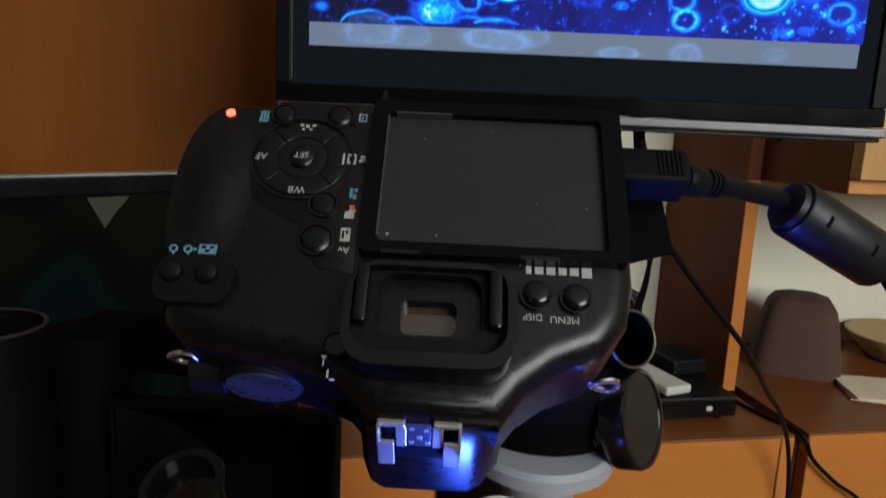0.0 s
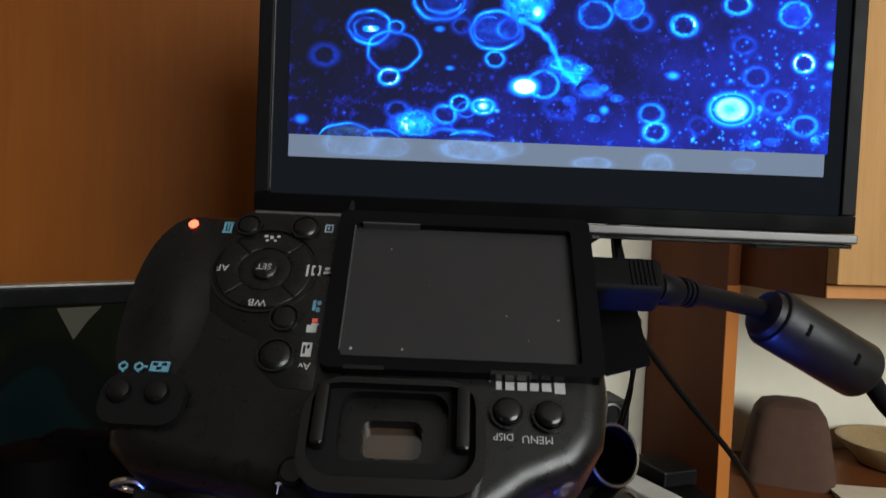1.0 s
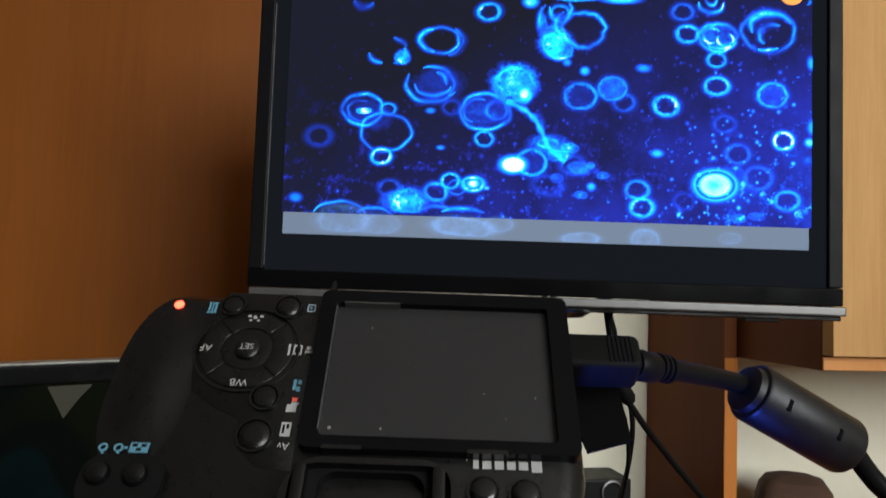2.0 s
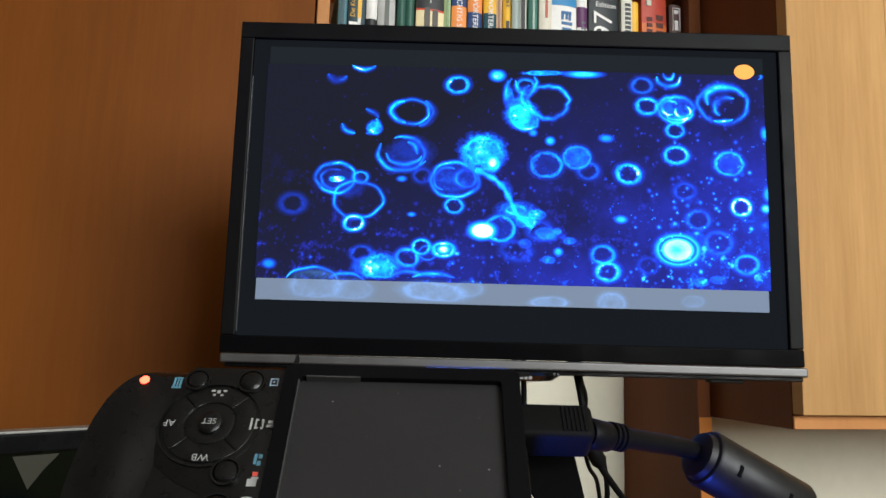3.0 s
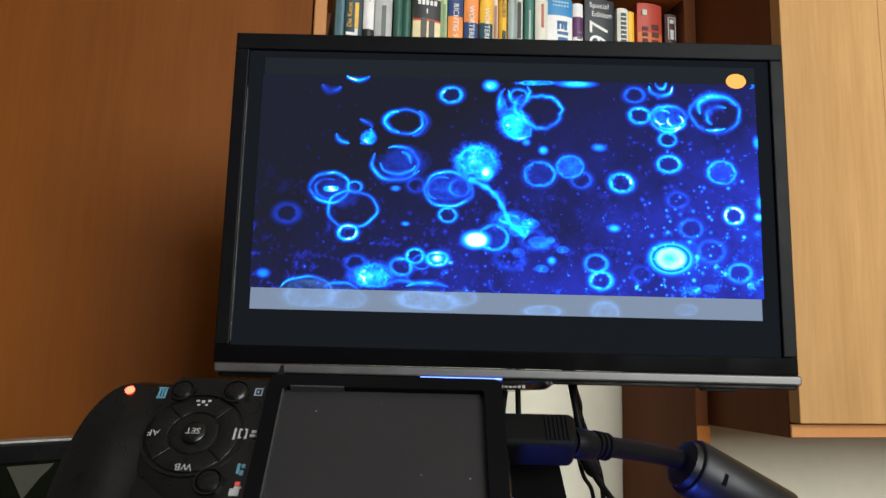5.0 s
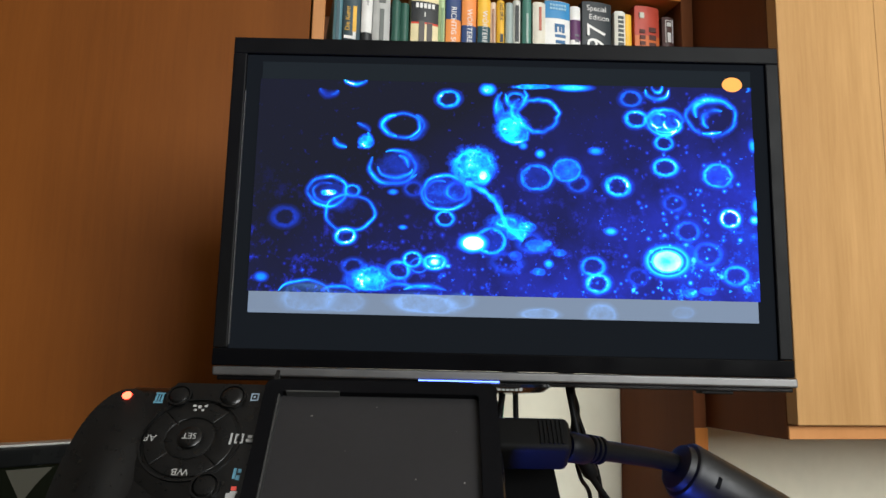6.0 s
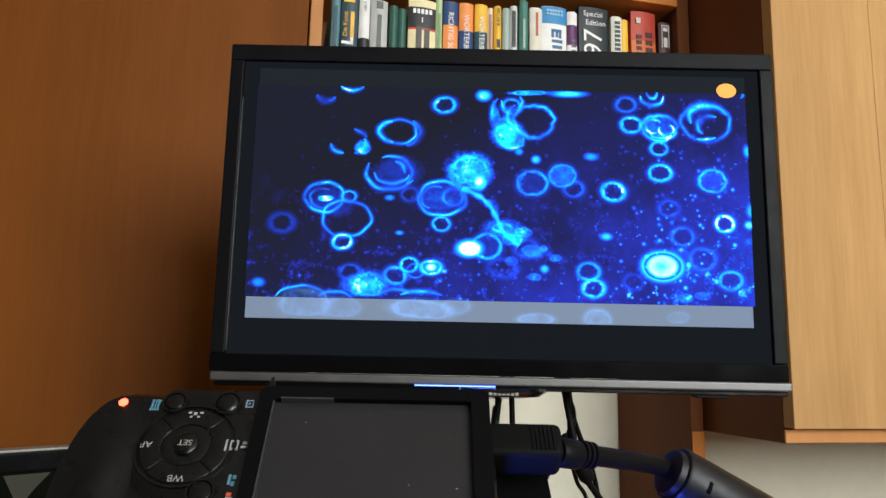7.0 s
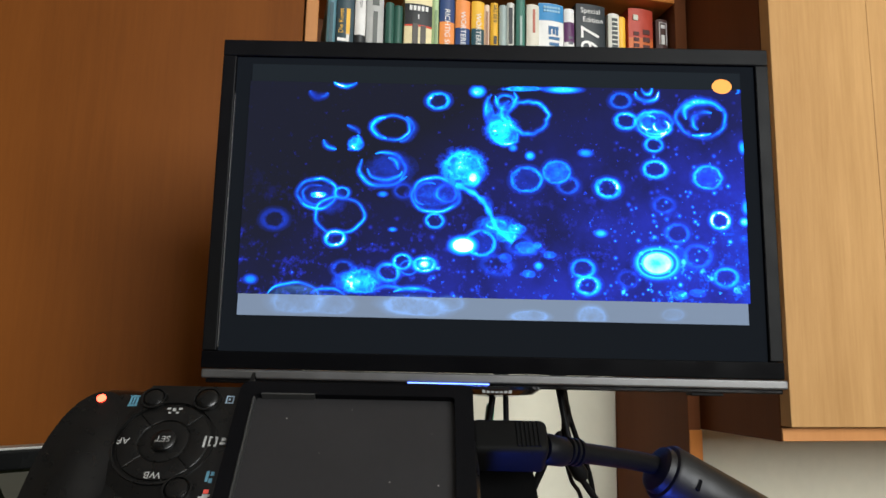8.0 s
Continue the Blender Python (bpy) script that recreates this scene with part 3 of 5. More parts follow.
part("lower_bezel", tv_box(-216, 222, -2.4, 16, 8, 21, 1.0), TV_GLOSS, tv, "glossy black lower bezel")
part("trim_strip", tv_box(-213.0, 221.0, -9, 12, 0.8, 7.6, 1.4, 3), SILVER, tv, "silver trim strip")
part("trim_underside", tv_box(-210, 218, -7, 12, -2.6, 0.7, 0.8), GLOSS, tv)
part("glass", tv_box(-204.9, 211.3, 1.2, 13, 21.2, 256.3), glow("lit_black_of_the_panel", (0.0085, 0.0105, 0.0135), 0.9), tv, "dark grey unlit border of the screen")
# silver sliver put in for the glint along the rim of the glass
part("edge_glint", tv_box(-204.8, -204.3, -1.2, 1.1, 24, 225, 0.1), SILVER, tv, "thin silver sliver drawn for the glint on the glass edge")
picture = part("picture", tv_box(-193, 199.5, -0.6, 1.0, 64.8, 235.6), screen_material(), tv, "bright blue microscope picture of round cells")
cells("cell", THIN, RING_THIN, picture, 0.75)
cells("cell", [(129.1, 94.4, 17.0, 12.4, 0.86)], RING_OVAL, picture, 0.9)
cells("cell", THICK, RING_THICK, picture, 1.0)
cells("cell", FAINT, RING_THICK, picture, 1.25)
cells("cell", FILL + FILL_MORE + FILL_CLUMP + FILL_LAST, RING_FILL, picture, 1.45)
cells("cell", HOT + HOT_MORE, RING_HOT, picture, 1.8)
arcs("cell_wall", ARCS + ARCS_MORE + ARCS_LOW, STROKE, picture, 2.45)
arcs("cell_wall", ARCS_LAST, STROKE, picture, 2.8, 0.4)
VEILED = cell_material("veiled_cells", [(0.0, g(0.35)), (0.5, g(0.5)), (0.66, g(0.8)), (0.8, g(0.2)), (1.0, g(0.0))], 0.4, [(0.0, (0, 0, 0)), (1.0, (0.05, 0.15, 0.38))])
fil = bmesh.new()
fl = smooth_line([(-27, 0, 153), (-14, 0, 147), (-5, 0, 139), (1, 0, 128), (6, 0, 118), (18, 0, 108)], 6)
prev = None
rad, gain = fil.verts.layers.float.new("rad"), fil.verts.layers.float.new("gain")
for i, q in enumerate(fl):
    d = (fl[min(i + 1, len(fl) - 1)] - fl[max(i - 1, 0)]).normalized()
    side = Vector((d.z, 0, -d.x)) * (3.2 + 0.9 * math.sin(i * 1.3))
    row = []
    for k, f in ((-1, 1.0), (0, 0.1), (1, 1.0)):
        v = fil.verts.new(((q + side * k).x / 1000, -0.0024, (q + side * k).z / 1000))
        v[rad], v[gain] = f, 0.62
        row.append(v)
    if prev:
        fil.faces.new((prev[0], prev[1], row[1], row[0]))
        fil.faces.new((prev[1], prev[2], row[2], row[1]))
    prev = row
fil.transform(TV_POSE)
part("filament", fil, RING_HOT, picture)
part("status_bar", tv_box(-191.8, 197.6, -0.62, 1.0, 48.4, 64.6), glow("grey_status_bar", (0.23, 0.30, 0.42), 0.70), picture, "plain grey bar across the picture")
band = tv_box(-192, 199.5, -0.5, 1.0, 235.8, 250)
cells("veiled_cell", [(-146, 60, 21, 12, 0.55), (-118, 57, 16, 9, 0.4), (-57, 57, 26, 8, 0.85), (-30, 60, 12, 6, 0.5), (31, 51, 15, 5, 0.9), (78, 52, 11, 9, 0.8), (140, 55, 9, 5, 0.3)], VEILED, picture, 2.0, 48.8)
part("top_band", band, glow("dark_picture_band", (0.013, 0.017, 0.021), 1.0), picture)
dot_mark = slab([(7.9 * math.cos(2 * math.pi * k / 28), 6.0 * math.sin(2 * math.pi * k / 28)) for k in range(28)], 0, 0.6)
dot_mark.transform(TV_POSE @ Matrix.Translation((0.1845, -0.0006, 0.2385)) @ Matrix.Rotation(radians(90), 4, "X") @ Matrix.Scale(0.001, 4))
part("record_mark", dot_mark, glow("orange_mark", (1.0, 0.38, 0.09), 1.25), picture, "orange record mark")
part("badge_plate", lathe([(0.034, 0.0), (0.036, 0.002), (0.030, 0.006), (0.012, 0.008)], TV + Vector((0.004, 0.004, -0.0005)), (0, 0, -1), 40), GLOSS, tv, "black badge plate with unreadable bars")
badge = bmesh.new()
for i in range(7):
    tv_box(-6 + i * 3.1, -3.8 + i * 3.1, -30.2, -29.4, -5.0, -2.2, bm=badge)
part("badge_bar", badge, INK, tv)
part("status_light", tv_box(-60, 0, -10.5, -9.4, 0.0, 0.9), BLUE_LED, tv, "blue status light under the edge")
for x0 in (-14, 150):
    part("foot_pad", tv_box(x0, x0 + 24, -6, 6, -4.8, -2.7, 0.6), RUBBER, tv)
part("wall_arm", hose([(0.195, 0.66, 1.26), (0.22, 0.95, 1.26), (0.185, 1.12, 1.26), (0.165, 1.243, 1.26)], 0.016), BEZEL, tv)

for label, pts, r in (
    ("thick black cable hanging below the television", [(0.250, 0.650, 1.140), (0.256, 0.660, 1.120), (0.262, 0.675, 1.105), (0.258, 0.67, 1.088), (0.246, 0.66, 1.075), (0.20, 0.70, 0.95), (0.18, 0.90, 0.7535), (0.15, 1.0, 0.7535)], 0.0031),
    ("thin black cable hanging below the television", [(0.209, 0.64, 1.14), (0.210, 0.64, 1.10), (0.213, 0.65, 1.03), (0.22, 0.75, 0.85), (0.22, 0.96, 0.7525), (0.2, 1.1, 0.7525)], 0.0022),
    ("thin black cable hanging below the television", [(0.203, 0.64, 1.14), (0.198, 0.635, 1.11), (0.193, 0.64, 1.07), (0.17, 0.75, 0.85), (0.10, 0.98, 0.7525), (0.05, 1.1, 0.7525)], 0.0025),
    ("black cable running down the cream wall", [(0.272, 0.80, 1.17), (0.279, 0.80, 1.10), (0.303, 0.81, 1.03), (0.306, 0.83, 0.97), (0.30, 0.9, 0.86), (0.33, 0.97, 0.7525), (0.30, 1.2, 0.7525)], 0.0026),
):
    cable = thing("hanging_cable", pts[0], label, "cable", "cables behind the screen")
    part("sheath", hose(pts, r), CABLE, cable, smooth=True)
    if "thick" in label:
        part("plug", lathe([(0.004, 0), (0.0055, 0.001), (0.0055, 0.018), (0.004, 0.02)], (0.250, 0.650, 1.128), (0, 0, 1), 14), GLOSS, cable)

audio = thing("audio_lead", (0.1968, 0.6400, 1.1025), "thin black lead with a green plug below the television", "cable", "cables behind the screen")
part("plug", lathe([(0.0022, -0.008), (0.0034, -0.007), (0.0034, 0.007), (0.0028, 0.010)], (0.1968, 0.6400, 1.1025), (0.1, 0, 1), 16), plain("green_plug_plastic", (0.04, 0.22, 0.12), 0.4), audio, "small green plug", True)
part("sheath", hose([(0.1978, 0.6400, 1.135), (0.1976, 0.6400, 1.1115)], 0.0014), CABLE, audio, smooth=True)

# ---- side monitor ----
ang = math.atan2(0.061, 0.055)
MON = Matrix.Translation((-0.178, 0.621, 1.07)) @ Matrix.Rotation(ang, 4, "Z")


def mon_box(x0, x1, y0, y1, z0, z1, bevel=0.0, bm=None):
    own = box(x0, x1, y0, y1, z0, z1, bevel)
    own.transform(MON)
    return joined(bm, own)


def dim_shapes():
    """A black screen with soft, dimly emissive dark green shapes."""
    m, nt, b = nodes_of("dim_monitor_shapes")
    b.inputs["Base Color"].default_value, b.inputs["Roughness"].default_value = (0.002, 0.0025, 0.0025, 1), 0.12
    b.inputs["Specular IOR Level"].default_value = 0.12
    n = noise_tex(nt, coords(nt), 11, 1, 0.3)
    col = ramp(nt, n, [(0.40, (0.0022, 0.0026, 0.0006)), (0.45, (0.0006, 0.0012, 0.0008)), (0.53, (0.0008, 0.0016, 0.0012)), (0.56, (0.0008, 0.004, 0.0038)), (0.68, (0.0008, 0.003, 0.004))])
    nt.links.new(col, b.inputs["Emission Color"])
    b.inputs["Emission Strength"].default_value = 1.0
    return m


mon = thing("monitor", MON @ Vector((0, 0, -0.355)), "dark monitor with a silver-grey upper edge and dim green shapes", "monitor")
part("bezel", mon_box(-0.25, 0.20, 0.0, 0.022, -0.016, -0.001, 0.0015), plain("dark_grey_bezel", (0.004, 0.0045, 0.0045), 0.25, vary=0.2, scale=80, spec=0.12), mon)
part("edge_strip", mon_box(-0.25, 0.20, 0.002, 0.020, -0.0008, 0.0012, 0.0004), plain("dull_silver_edge", (0.30, 0.30, 0.28), 0.35, 0.6, vary=0.5, scale=25), mon, "silver edge strip")
part("screen", mon_box(-0.245, 0.195, 0.004, 0.020, -0.27, -0.0165), dim_shapes(), mon, "dim dark green screen")
part("lower_bezel", mon_box(-0.25, 0.20, 0.0, 0.022, -0.30, -0.271, 0.0015), BEZEL, mon)
part("stand", mon_box(-0.05, 0.0, 0.02, 0.05, -0.345, -0.12, 0.003), BEZEL, mon)
part("stand_foot", mon_box(-0.14, 0.09, -0.06, 0.12, -0.355, -0.344, 0.003), BEZEL, mon)
# pale reflection on the screen, drawn as a faintly glowing patch
tri = bmesh.new()
tri.faces.new([tri.verts.new(MON @ Vector(q)) for q in ((-0.003, 0.0035, -0.018), (0.031, 0.0035, -0.018), (0.020, 0.0035, -0.030), (0.010, 0.0035, -0.044), (0.006, 0.0035, -0.036))])
part("pale_reflection", tri, glow("pale_reflection_glow", (0.16, 0.155, 0.12), 0.13), mon)

# ---- reflex camera, mounted upside down on the microscope ----
UX, VX, NX = Vector((0.99772963, 0.06734675, 0.0)), Vector((-0.04295441, 0.63636161, 0.77019401)), Vector((0.05187006, -0.76844539, 0.63780967))
CAM_AT = Vector((0.1435, 0.26872625, 1.108))
D = Matrix.Translation(CAM_AT) @ Matrix((UX, VX, NX)).transposed().to_4x4() @ Matrix.Scale(0.001, 4)
FLIP = Matrix.Rotation(math.pi, 4, "Z")


def cpart(name, bm, material, parent, label="", smooth=True):
    """A part of the camera, built in millimetres on its back: x across, y towards its base, z out of the back."""
    bm.transform(D)
    return part(name, bm, material, parent, label, smooth)


def key(x, y, r, z0=-1.0, h=1.6, dome=0.5):
    return lathe([(r, z0), (r, h - dome), (r * 0.86, h - dome * 0.3), (r * 0.55, h), (0.0, h)], (x, y, 0), (0, 0, 1), 24)


slr = thing("reflex_camera", Matrix.Translation(CAM_AT), "black digital reflex camera mounted upside down on a microscope", "camera")
shell = [(-72, 35), (-76, 32), (-79, 22), (-80, 6), (-80, -26), (-78, -36), (-72, -41), (-58, -44), (-44, -46), (-32, -50), (-24, -58), (8, -58), (14, -50), (22, -44), (33.5, -39), (40, -31), (42.3, -20), (42.3, 10), (40.6, 28), (37, 33.4), (-28, 34.4)]
body = cpart("body", slab(shell, -44, 0, 7.0, 7, both=True), BODY, slr)
# hand grip towards the front, thumb rest on the back
cpart("grip", slab([(-79, 30), (-80, -20), (-78, -36), (-60, -40), (-56, -20), (-58, 26), (-64, 33)], -66, -40, 5, 4), RUBBER, slr)
mound = bmesh.new()
levels = []
for f in (1.0, 0.92, 0.84, 0.75, 0.65, 0.55, 0.45, 0.34, 0.22, 0.1):
    h = 1.0 + 1.0 * math.cos(math.pi * f) - 0.04
    levels.append([mound.verts.new((-71.5 + 11.5 * f * math.cos(a), 3 + 28 * f * math.copysign(abs(math.sin(a)) ** 0.8, math.sin(a)), h)) for a in [2 * math.pi * k / 40 for k in range(40)]])
for low, high in zip(levels, levels[1:]):
    for k in range(40):
        mound.faces.new((low[k], low[(k + 1) % 40], high[(k + 1) % 40], high[k]))
mound.faces.new(levels[-1])
cpart("thumb_rest", mound, BODY, slr, "smooth swelling thumb rest")
cpart("back_plate", slab([(-58, 33.5), (-62, 24), (-64, 12), (-61, 0), (-54, -5), (-47, -8), (-45, -16), (-40, -21), (-31, -22), (-31, 33.5)], -3, 0.16, 0.15, 2), BODY, slr)
# display with its clip-on frame
outer, inner = rounded(-30.2, 40.4, -16.8, 33.2, 2.5), rounded(-25.4, 34.8, -13.4, 28.8, 1.2)
cpart("display_frame", ringed(outer, inner, -2, 3.4), TV_GLOSS, slr, "raised black frame round the display", False)
cpart("display", slab(rounded(-26.0, 35.4, -14.0, 29.4, 1), -2, 1.2), LCD, slr, "dull grey dusty display", False)
lip = bmesh.new()
for x0, x1, y0, y1 in ((-25.7, -25.2, -12, 27.5), (-23.5, -7.5, 28.4, 28.9)):
    slab([(x0, y0), (x1, y0), (x1, y1), (x0, y1)], 1.3, 3.7, bm=lip)
cpart("frame_lip", lip, plain("worn_black_plastic", (0.022, 0.022, 0.021), 0.45), slr, "worn edge of the frame", False)
for x0, x1 in ((-24, -14), (12, 22)):
    cpart("frame_clip", slab([(x0, -17.1), (x1, -17.1), (x1, -16.0), (x0, -16.0)], 0.5, 3.5), GLOSS, slr)
cpart("frame_clip", slab([(-28.4, 32.8), (-26.4, 32.8), (-27.0, 37), (-27.8, 37)], 0.5, 3.0), GLOSS, slr)
DUST = plain("dust_specks", (0.16, 0.15, 0.14), 0.9)
for x, y, r in ((-15, 21.5, 0.5), (16.5, 1.2, 0.45), (30, 0.4, 0.5), (-23, -10.2, 0.9), (-10, -10, 0.6), (4, 25, 0.25), (22, -6, 0.3), (-4, 10, 0.22), (28, 17, 0.25), (12, -17.8, 0.4), (2, -18.5, 0.3), (-12, -20, 0.3)):
    cpart("dust_speck", lathe([(r * 0.55, 0), (r * 0.35, 0.08), (0, 0.1)], (x, y, 1.2), (0, 0, 1), 7), DUST, slr, "pale speck of dust")
# pad of four keys round a middle one
cpart("key_recess", ringed([(-49 + 14.6 * math.cos(a), 13.5 + 14.0 * math.sin(a)) for a in [k * math.pi / 20 for k in range(40)]], [(-49 + 13.9 * math.cos(a), 13.5 + 13.3 * math.sin(a)) for a in [k * math.pi / 20 for k in range(40)]], 0.1, 0.75), BODY, slr)
for a0 in (0, 90, 180, 270):
    arc = [radians(a0 - 44.4 + 88.8 * k / 12) for k in range(13)]
    outline = [(-49 + 13.0 * math.cos(a), 13.5 + 12.6 * math.sin(a)) for a in arc] + [(-49 + 7.2 * math.cos(a), 13.5 + 7.0 * math.sin(a)) for a in reversed(arc)]
    cpart("arrow_key", slab(outline, -1, 0.55, 0.3, 3), BODY, slr)
cpart("key_disc", lathe([(6.7, -0.5), (6.7, 0.35), (6.2, 0.5), (3.9, 0.35), (0, 0.3)], (-49, 13.5, 0), (0, 0, 1), 32), BODY, slr)
cpart("middle_key", key(-49, 13.5, 3.5, h=1.6), BODY, slr)
for x, y, r in ((-40, 28.2, 3.6), (-56, 28.2, 3.2), (-41, -1.8, 3.5), (-41.5, -12.8, 4.2), (16.1, -25.7, 3.6), (26.1, -26.1, 3.6)):
    cpart("button_ring", ringed([(x + (r + 0.6) * math.cos(a), y + (r + 0.6) * math.sin(a)) for a in [k * math.pi / 14 for k in range(28)]], [(x + r * math.cos(a), y + r * math.sin(a)) for a in [k * math.pi / 14 for k in range(28)]], 0.3, 1.3), BODY, slr)
    cpart("button", key(x, y, r - 0.25, h=1.7 if x < 0 else 3.0, dome=0.7), BODY if x < 0 else GLOSS, slr)
zoom = cpart("zoom_key_pad", slab(rounded(-80.5, -60.5, -33, -19.8, 5), -4, 2.2, 2.2, 3), RUBBER, slr)
for x in (-76, -67):
    cpart("button", key(x, -25.2, 2.9, h=4.2, dome=1.2), GLOSS, zoom)
cpart("access_lamp", lathe([(1.35, -1), (1.35, 0.5), (0.8, 0.9), (0, 1.0)], (-72, 28.3, 0.0), (-0.1, 0.2, 1), 20), RED_LED, slr, "small lit red lamp")


def print_on(text, x, y, size, material=INK, z=1.0, name="lettering", parent=slr):
    bm = lettering(text, size, Matrix.Translation((x, y, z)) @ FLIP)
    cpart(name, bm, material, parent, smooth=False)


print_on("SET", -49, 13.6, 2.7, z=1.65)
print_on("AF", -60.4, 13.4, 3.0, z=0.62)
print_on("WB", -49, 2.6, 3.0, z=0.62)
print_on("Av", -34, -15.2, 2.8, z=0.28)
print_on("DISP", 15.2, -31.4, 2.5, z=0.1)
print_on("MENU", 23.2, -31.8, 2.7, z=0.1)


def marks(name, rows, material, z=1.0):
    for x0, x1, y0, y1 in rows:
        cpart(name, slab([(x0, y0), (x1, y0), (x1, y1), (x0, y1)], z - 0.4, z + 0.06), material, slr, smooth=False)


for bar in [(28.0, 30.6, -19.9, -17.0), (24.9, 27.2, -19.4, -17.2), (22.0, 24.1, -19.4, -17.3), (18.9, 21.2, -19.4, -17.3), (15.9, 18.1, -19.4, -17.3), (13.6, 15.0, -19.4, -17.2)]:
    marks("maker_mark", [bar], INK, 0.1)
marks("icon", [(-37.6, -37.0, 11.6, 15.4), (-36.2, -35.8, 12.2, 15), (-36.2, -33.8, 12.0, 12.5), (-36.2, -33.8, 14.7, 15.2), (-34.2, -33.8, 12.2, 15), (-32.9, -30.8, 12.6, 13.4), (-32.6, -31.2, 13.8, 14.8)], INK, 0.6)
marks("icon", [(-49.4, -48.4, 23.8, 24.8), (-51.0, -50.0, 24.3, 25.0), (-47.6, -46.6, 24.3, 25.0), (-50.4, -49.6, 22.9, 23.5), (-48.2, -47.4, 22.9, 23.5)], INK, 0.6)
marks("icon", [(-63.4, -60.6, 25.6, 26.2), (-63.2, -62.6, 26.4, 29), (-62.2, -61.8, 26.4, 29), (-61.4, -60.8, 26.4, 29), (-63.4, -60.6, 29.1, 29.5)], INK_BLUE, 0.22)
marks("icon", [(-34.6, -32.2, 27.2, 27.6), (-34.6, -32.2, 29.6, 30.0), (-34.6, -34.2, 27.5, 29.7), (-32.6, -32.2, 27.5, 29.7), (-33.8, -33.2, 28.3, 29.0)], plain("faded_blue_print", (0.18, 0.24, 0.30), 0.6), 0.22)
marks("icon", [(-34.4, -33.6, 1.0, 4.2), (-33.4, -32.4, 0.6, 2.0), (-33.2, -32.2, 2.8, 4.0)], INK_BLUE, 0.22)
marks("icon", [(-33.9, -32.5, -2.6, -1.4)], INK_RED, 0.22)
marks("icon", [(-35.0, -32.4, -5.6, -3.4), (-34.0, -32.0, -3.4, -2.8)], INK, 0.22)
marks("icon", [(-35.4, -32.8, -12.6, -8.6)], INK, 0.22)
marks("icon", [(-35.0, -34.4, -11.8, -9.4), (-34.0, -33.4, -10.4, -9.2)], BODY, 0.28)
marks("icon", [(-71.2, -66.6, -18.9, -16.2), (-72.6, -71.8, -18.0, -17.4)], INK_BLUE, 1.3)
for ix in (-74.0, -77.8):
    cpart("icon", ringed([(ix + 1.15 * math.cos(k * math.pi / 10), -17.7 + 1.15 * math.sin(k * math.pi / 10)) for k in range(20)], [(ix + 0.7 * math.cos(k * math.pi / 10), -17.7 + 0.7 * math.sin(k * math.pi / 10)) for k in range(20)], 0.9, 1.36), INK_BLUE, slr, smooth=False)
    cpart("icon", slab([(ix - 0.5, -18.6), (ix + 0.1, -18.6), (ix + 0.9, -19.5), (ix + 0.3, -19.5)], 0.9, 1.36), INK_BLUE, slr, smooth=False)
marks("icon", [(-70.6, -69.4, -17.4, -16.6), (-68.4, -67.2, -17.4, -16.6), (-69.5, -68.3, -18.5, -17.7)], BODY, 1.38)
# viewfinder eyecup
oe, ie = rounded(-30, 9.5, -48, -24, 6.5), rounded(-22.5, 2, -42, -25.6, 4)
cup = cpart("eyecup", ringed(oe, ie, -3, 9.0), RUBBER, slr, "rubber viewfinder eyecup")
cpart("eyecup_rim", ringed(rounded(-30.4, 10.2, -50, -25, 8), rounded(-28.5, 8, -46.5, -23.5, 6.5), 1.0, 12.0), GLOSS, cup, smooth=True)
for sx in (-26.5, 5.2):
    cpart("eyecup_ear", slab(rounded(sx - 1.6, sx + 1.6, -40, -25, 1.2), 3, 12.5, 0.8, 2), GLOSS, cup)
cpart("eyepiece_mount", ringed(rounded(-24, 3.4, -43, -24.5, 4), rounded(-17.4, -3.8, -40.0, -31.0, 2.2), -1, 5.4), BODY, slr)
cpart("eyepiece_glass", slab(rounded(-17.6, -3.6, -40.2, -30.8, 2), -1, 1.2), plain("eyepiece_lens", (0.03, 0.021, 0.014), 0.12, vary=0.2, scale=40, bump=0.0, coat=1.0), slr, "glossy brownish eyepiece window")
cpart("dioptre_wheel", lathe([(3.4, -4), (3.4, 1), (2.6, 1.8), (0, 1.8)], (-32.5, -42, 0), (0, 0, 1), 22), GLOSS, slr)
marks("icon", [(-35.4, -35.1, -47.0, -44.4), (-35.9, -34.6, -44.9, -44.5), (-34.1, -33.7, -50.0, -48), (-33.3, -32.1, -50.6, -50.2)], INK, 0.5)
# prism hump with flash and accessory shoe; the shoe lies on a plane that tips 19 degrees
cpart("prism_housing", slab([(-27, -40), (11, -40), (7.0, -53), (3, -56.2), (-20, -56.2), (-23.5, -53)], -40, -0.5, 2.5, 3, both=True), BODY, slr)
TIP = Matrix(((1, 0, 0, -11.4), (0, -0.32, -0.947, -57.2), (0, -0.947, 0.32, -5), (0, 0, 0, 1)))


def shoe_box(x0, x1, s0, s1, n0, n1, bevel=0.2, bm=None):
    """A box on the tipped plane: across, forward from the shoe's back edge, outward."""
    own = box(x0, x1, s0, s1, n0, n1, bevel, 2)
    own.transform(TIP)
    return joined(bm, own)


flash = slab([(-17, -16), (22.5, -16), (21, -9), (16.5, -2.5), (13, -0.1), (-9.5, -0.1), (-13.5, -2.2), (-16, -8)], -1, 37, 5, 4, both=True)
flash.transform(TIP @ Matrix(((1, 0, 0, 0), (0, 0, 1, 0), (0, 1, 0, 0), (0, 0, 0, 1))))
cpart("flash_housing", flash, BODY, slr, "rounded cover of the folded flash")
SHOE_METAL = plain("shoe_metal", (0.30, 0.30, 0.29), 0.38, 0.6, vary=0.15, scale=300, bump=0.02)
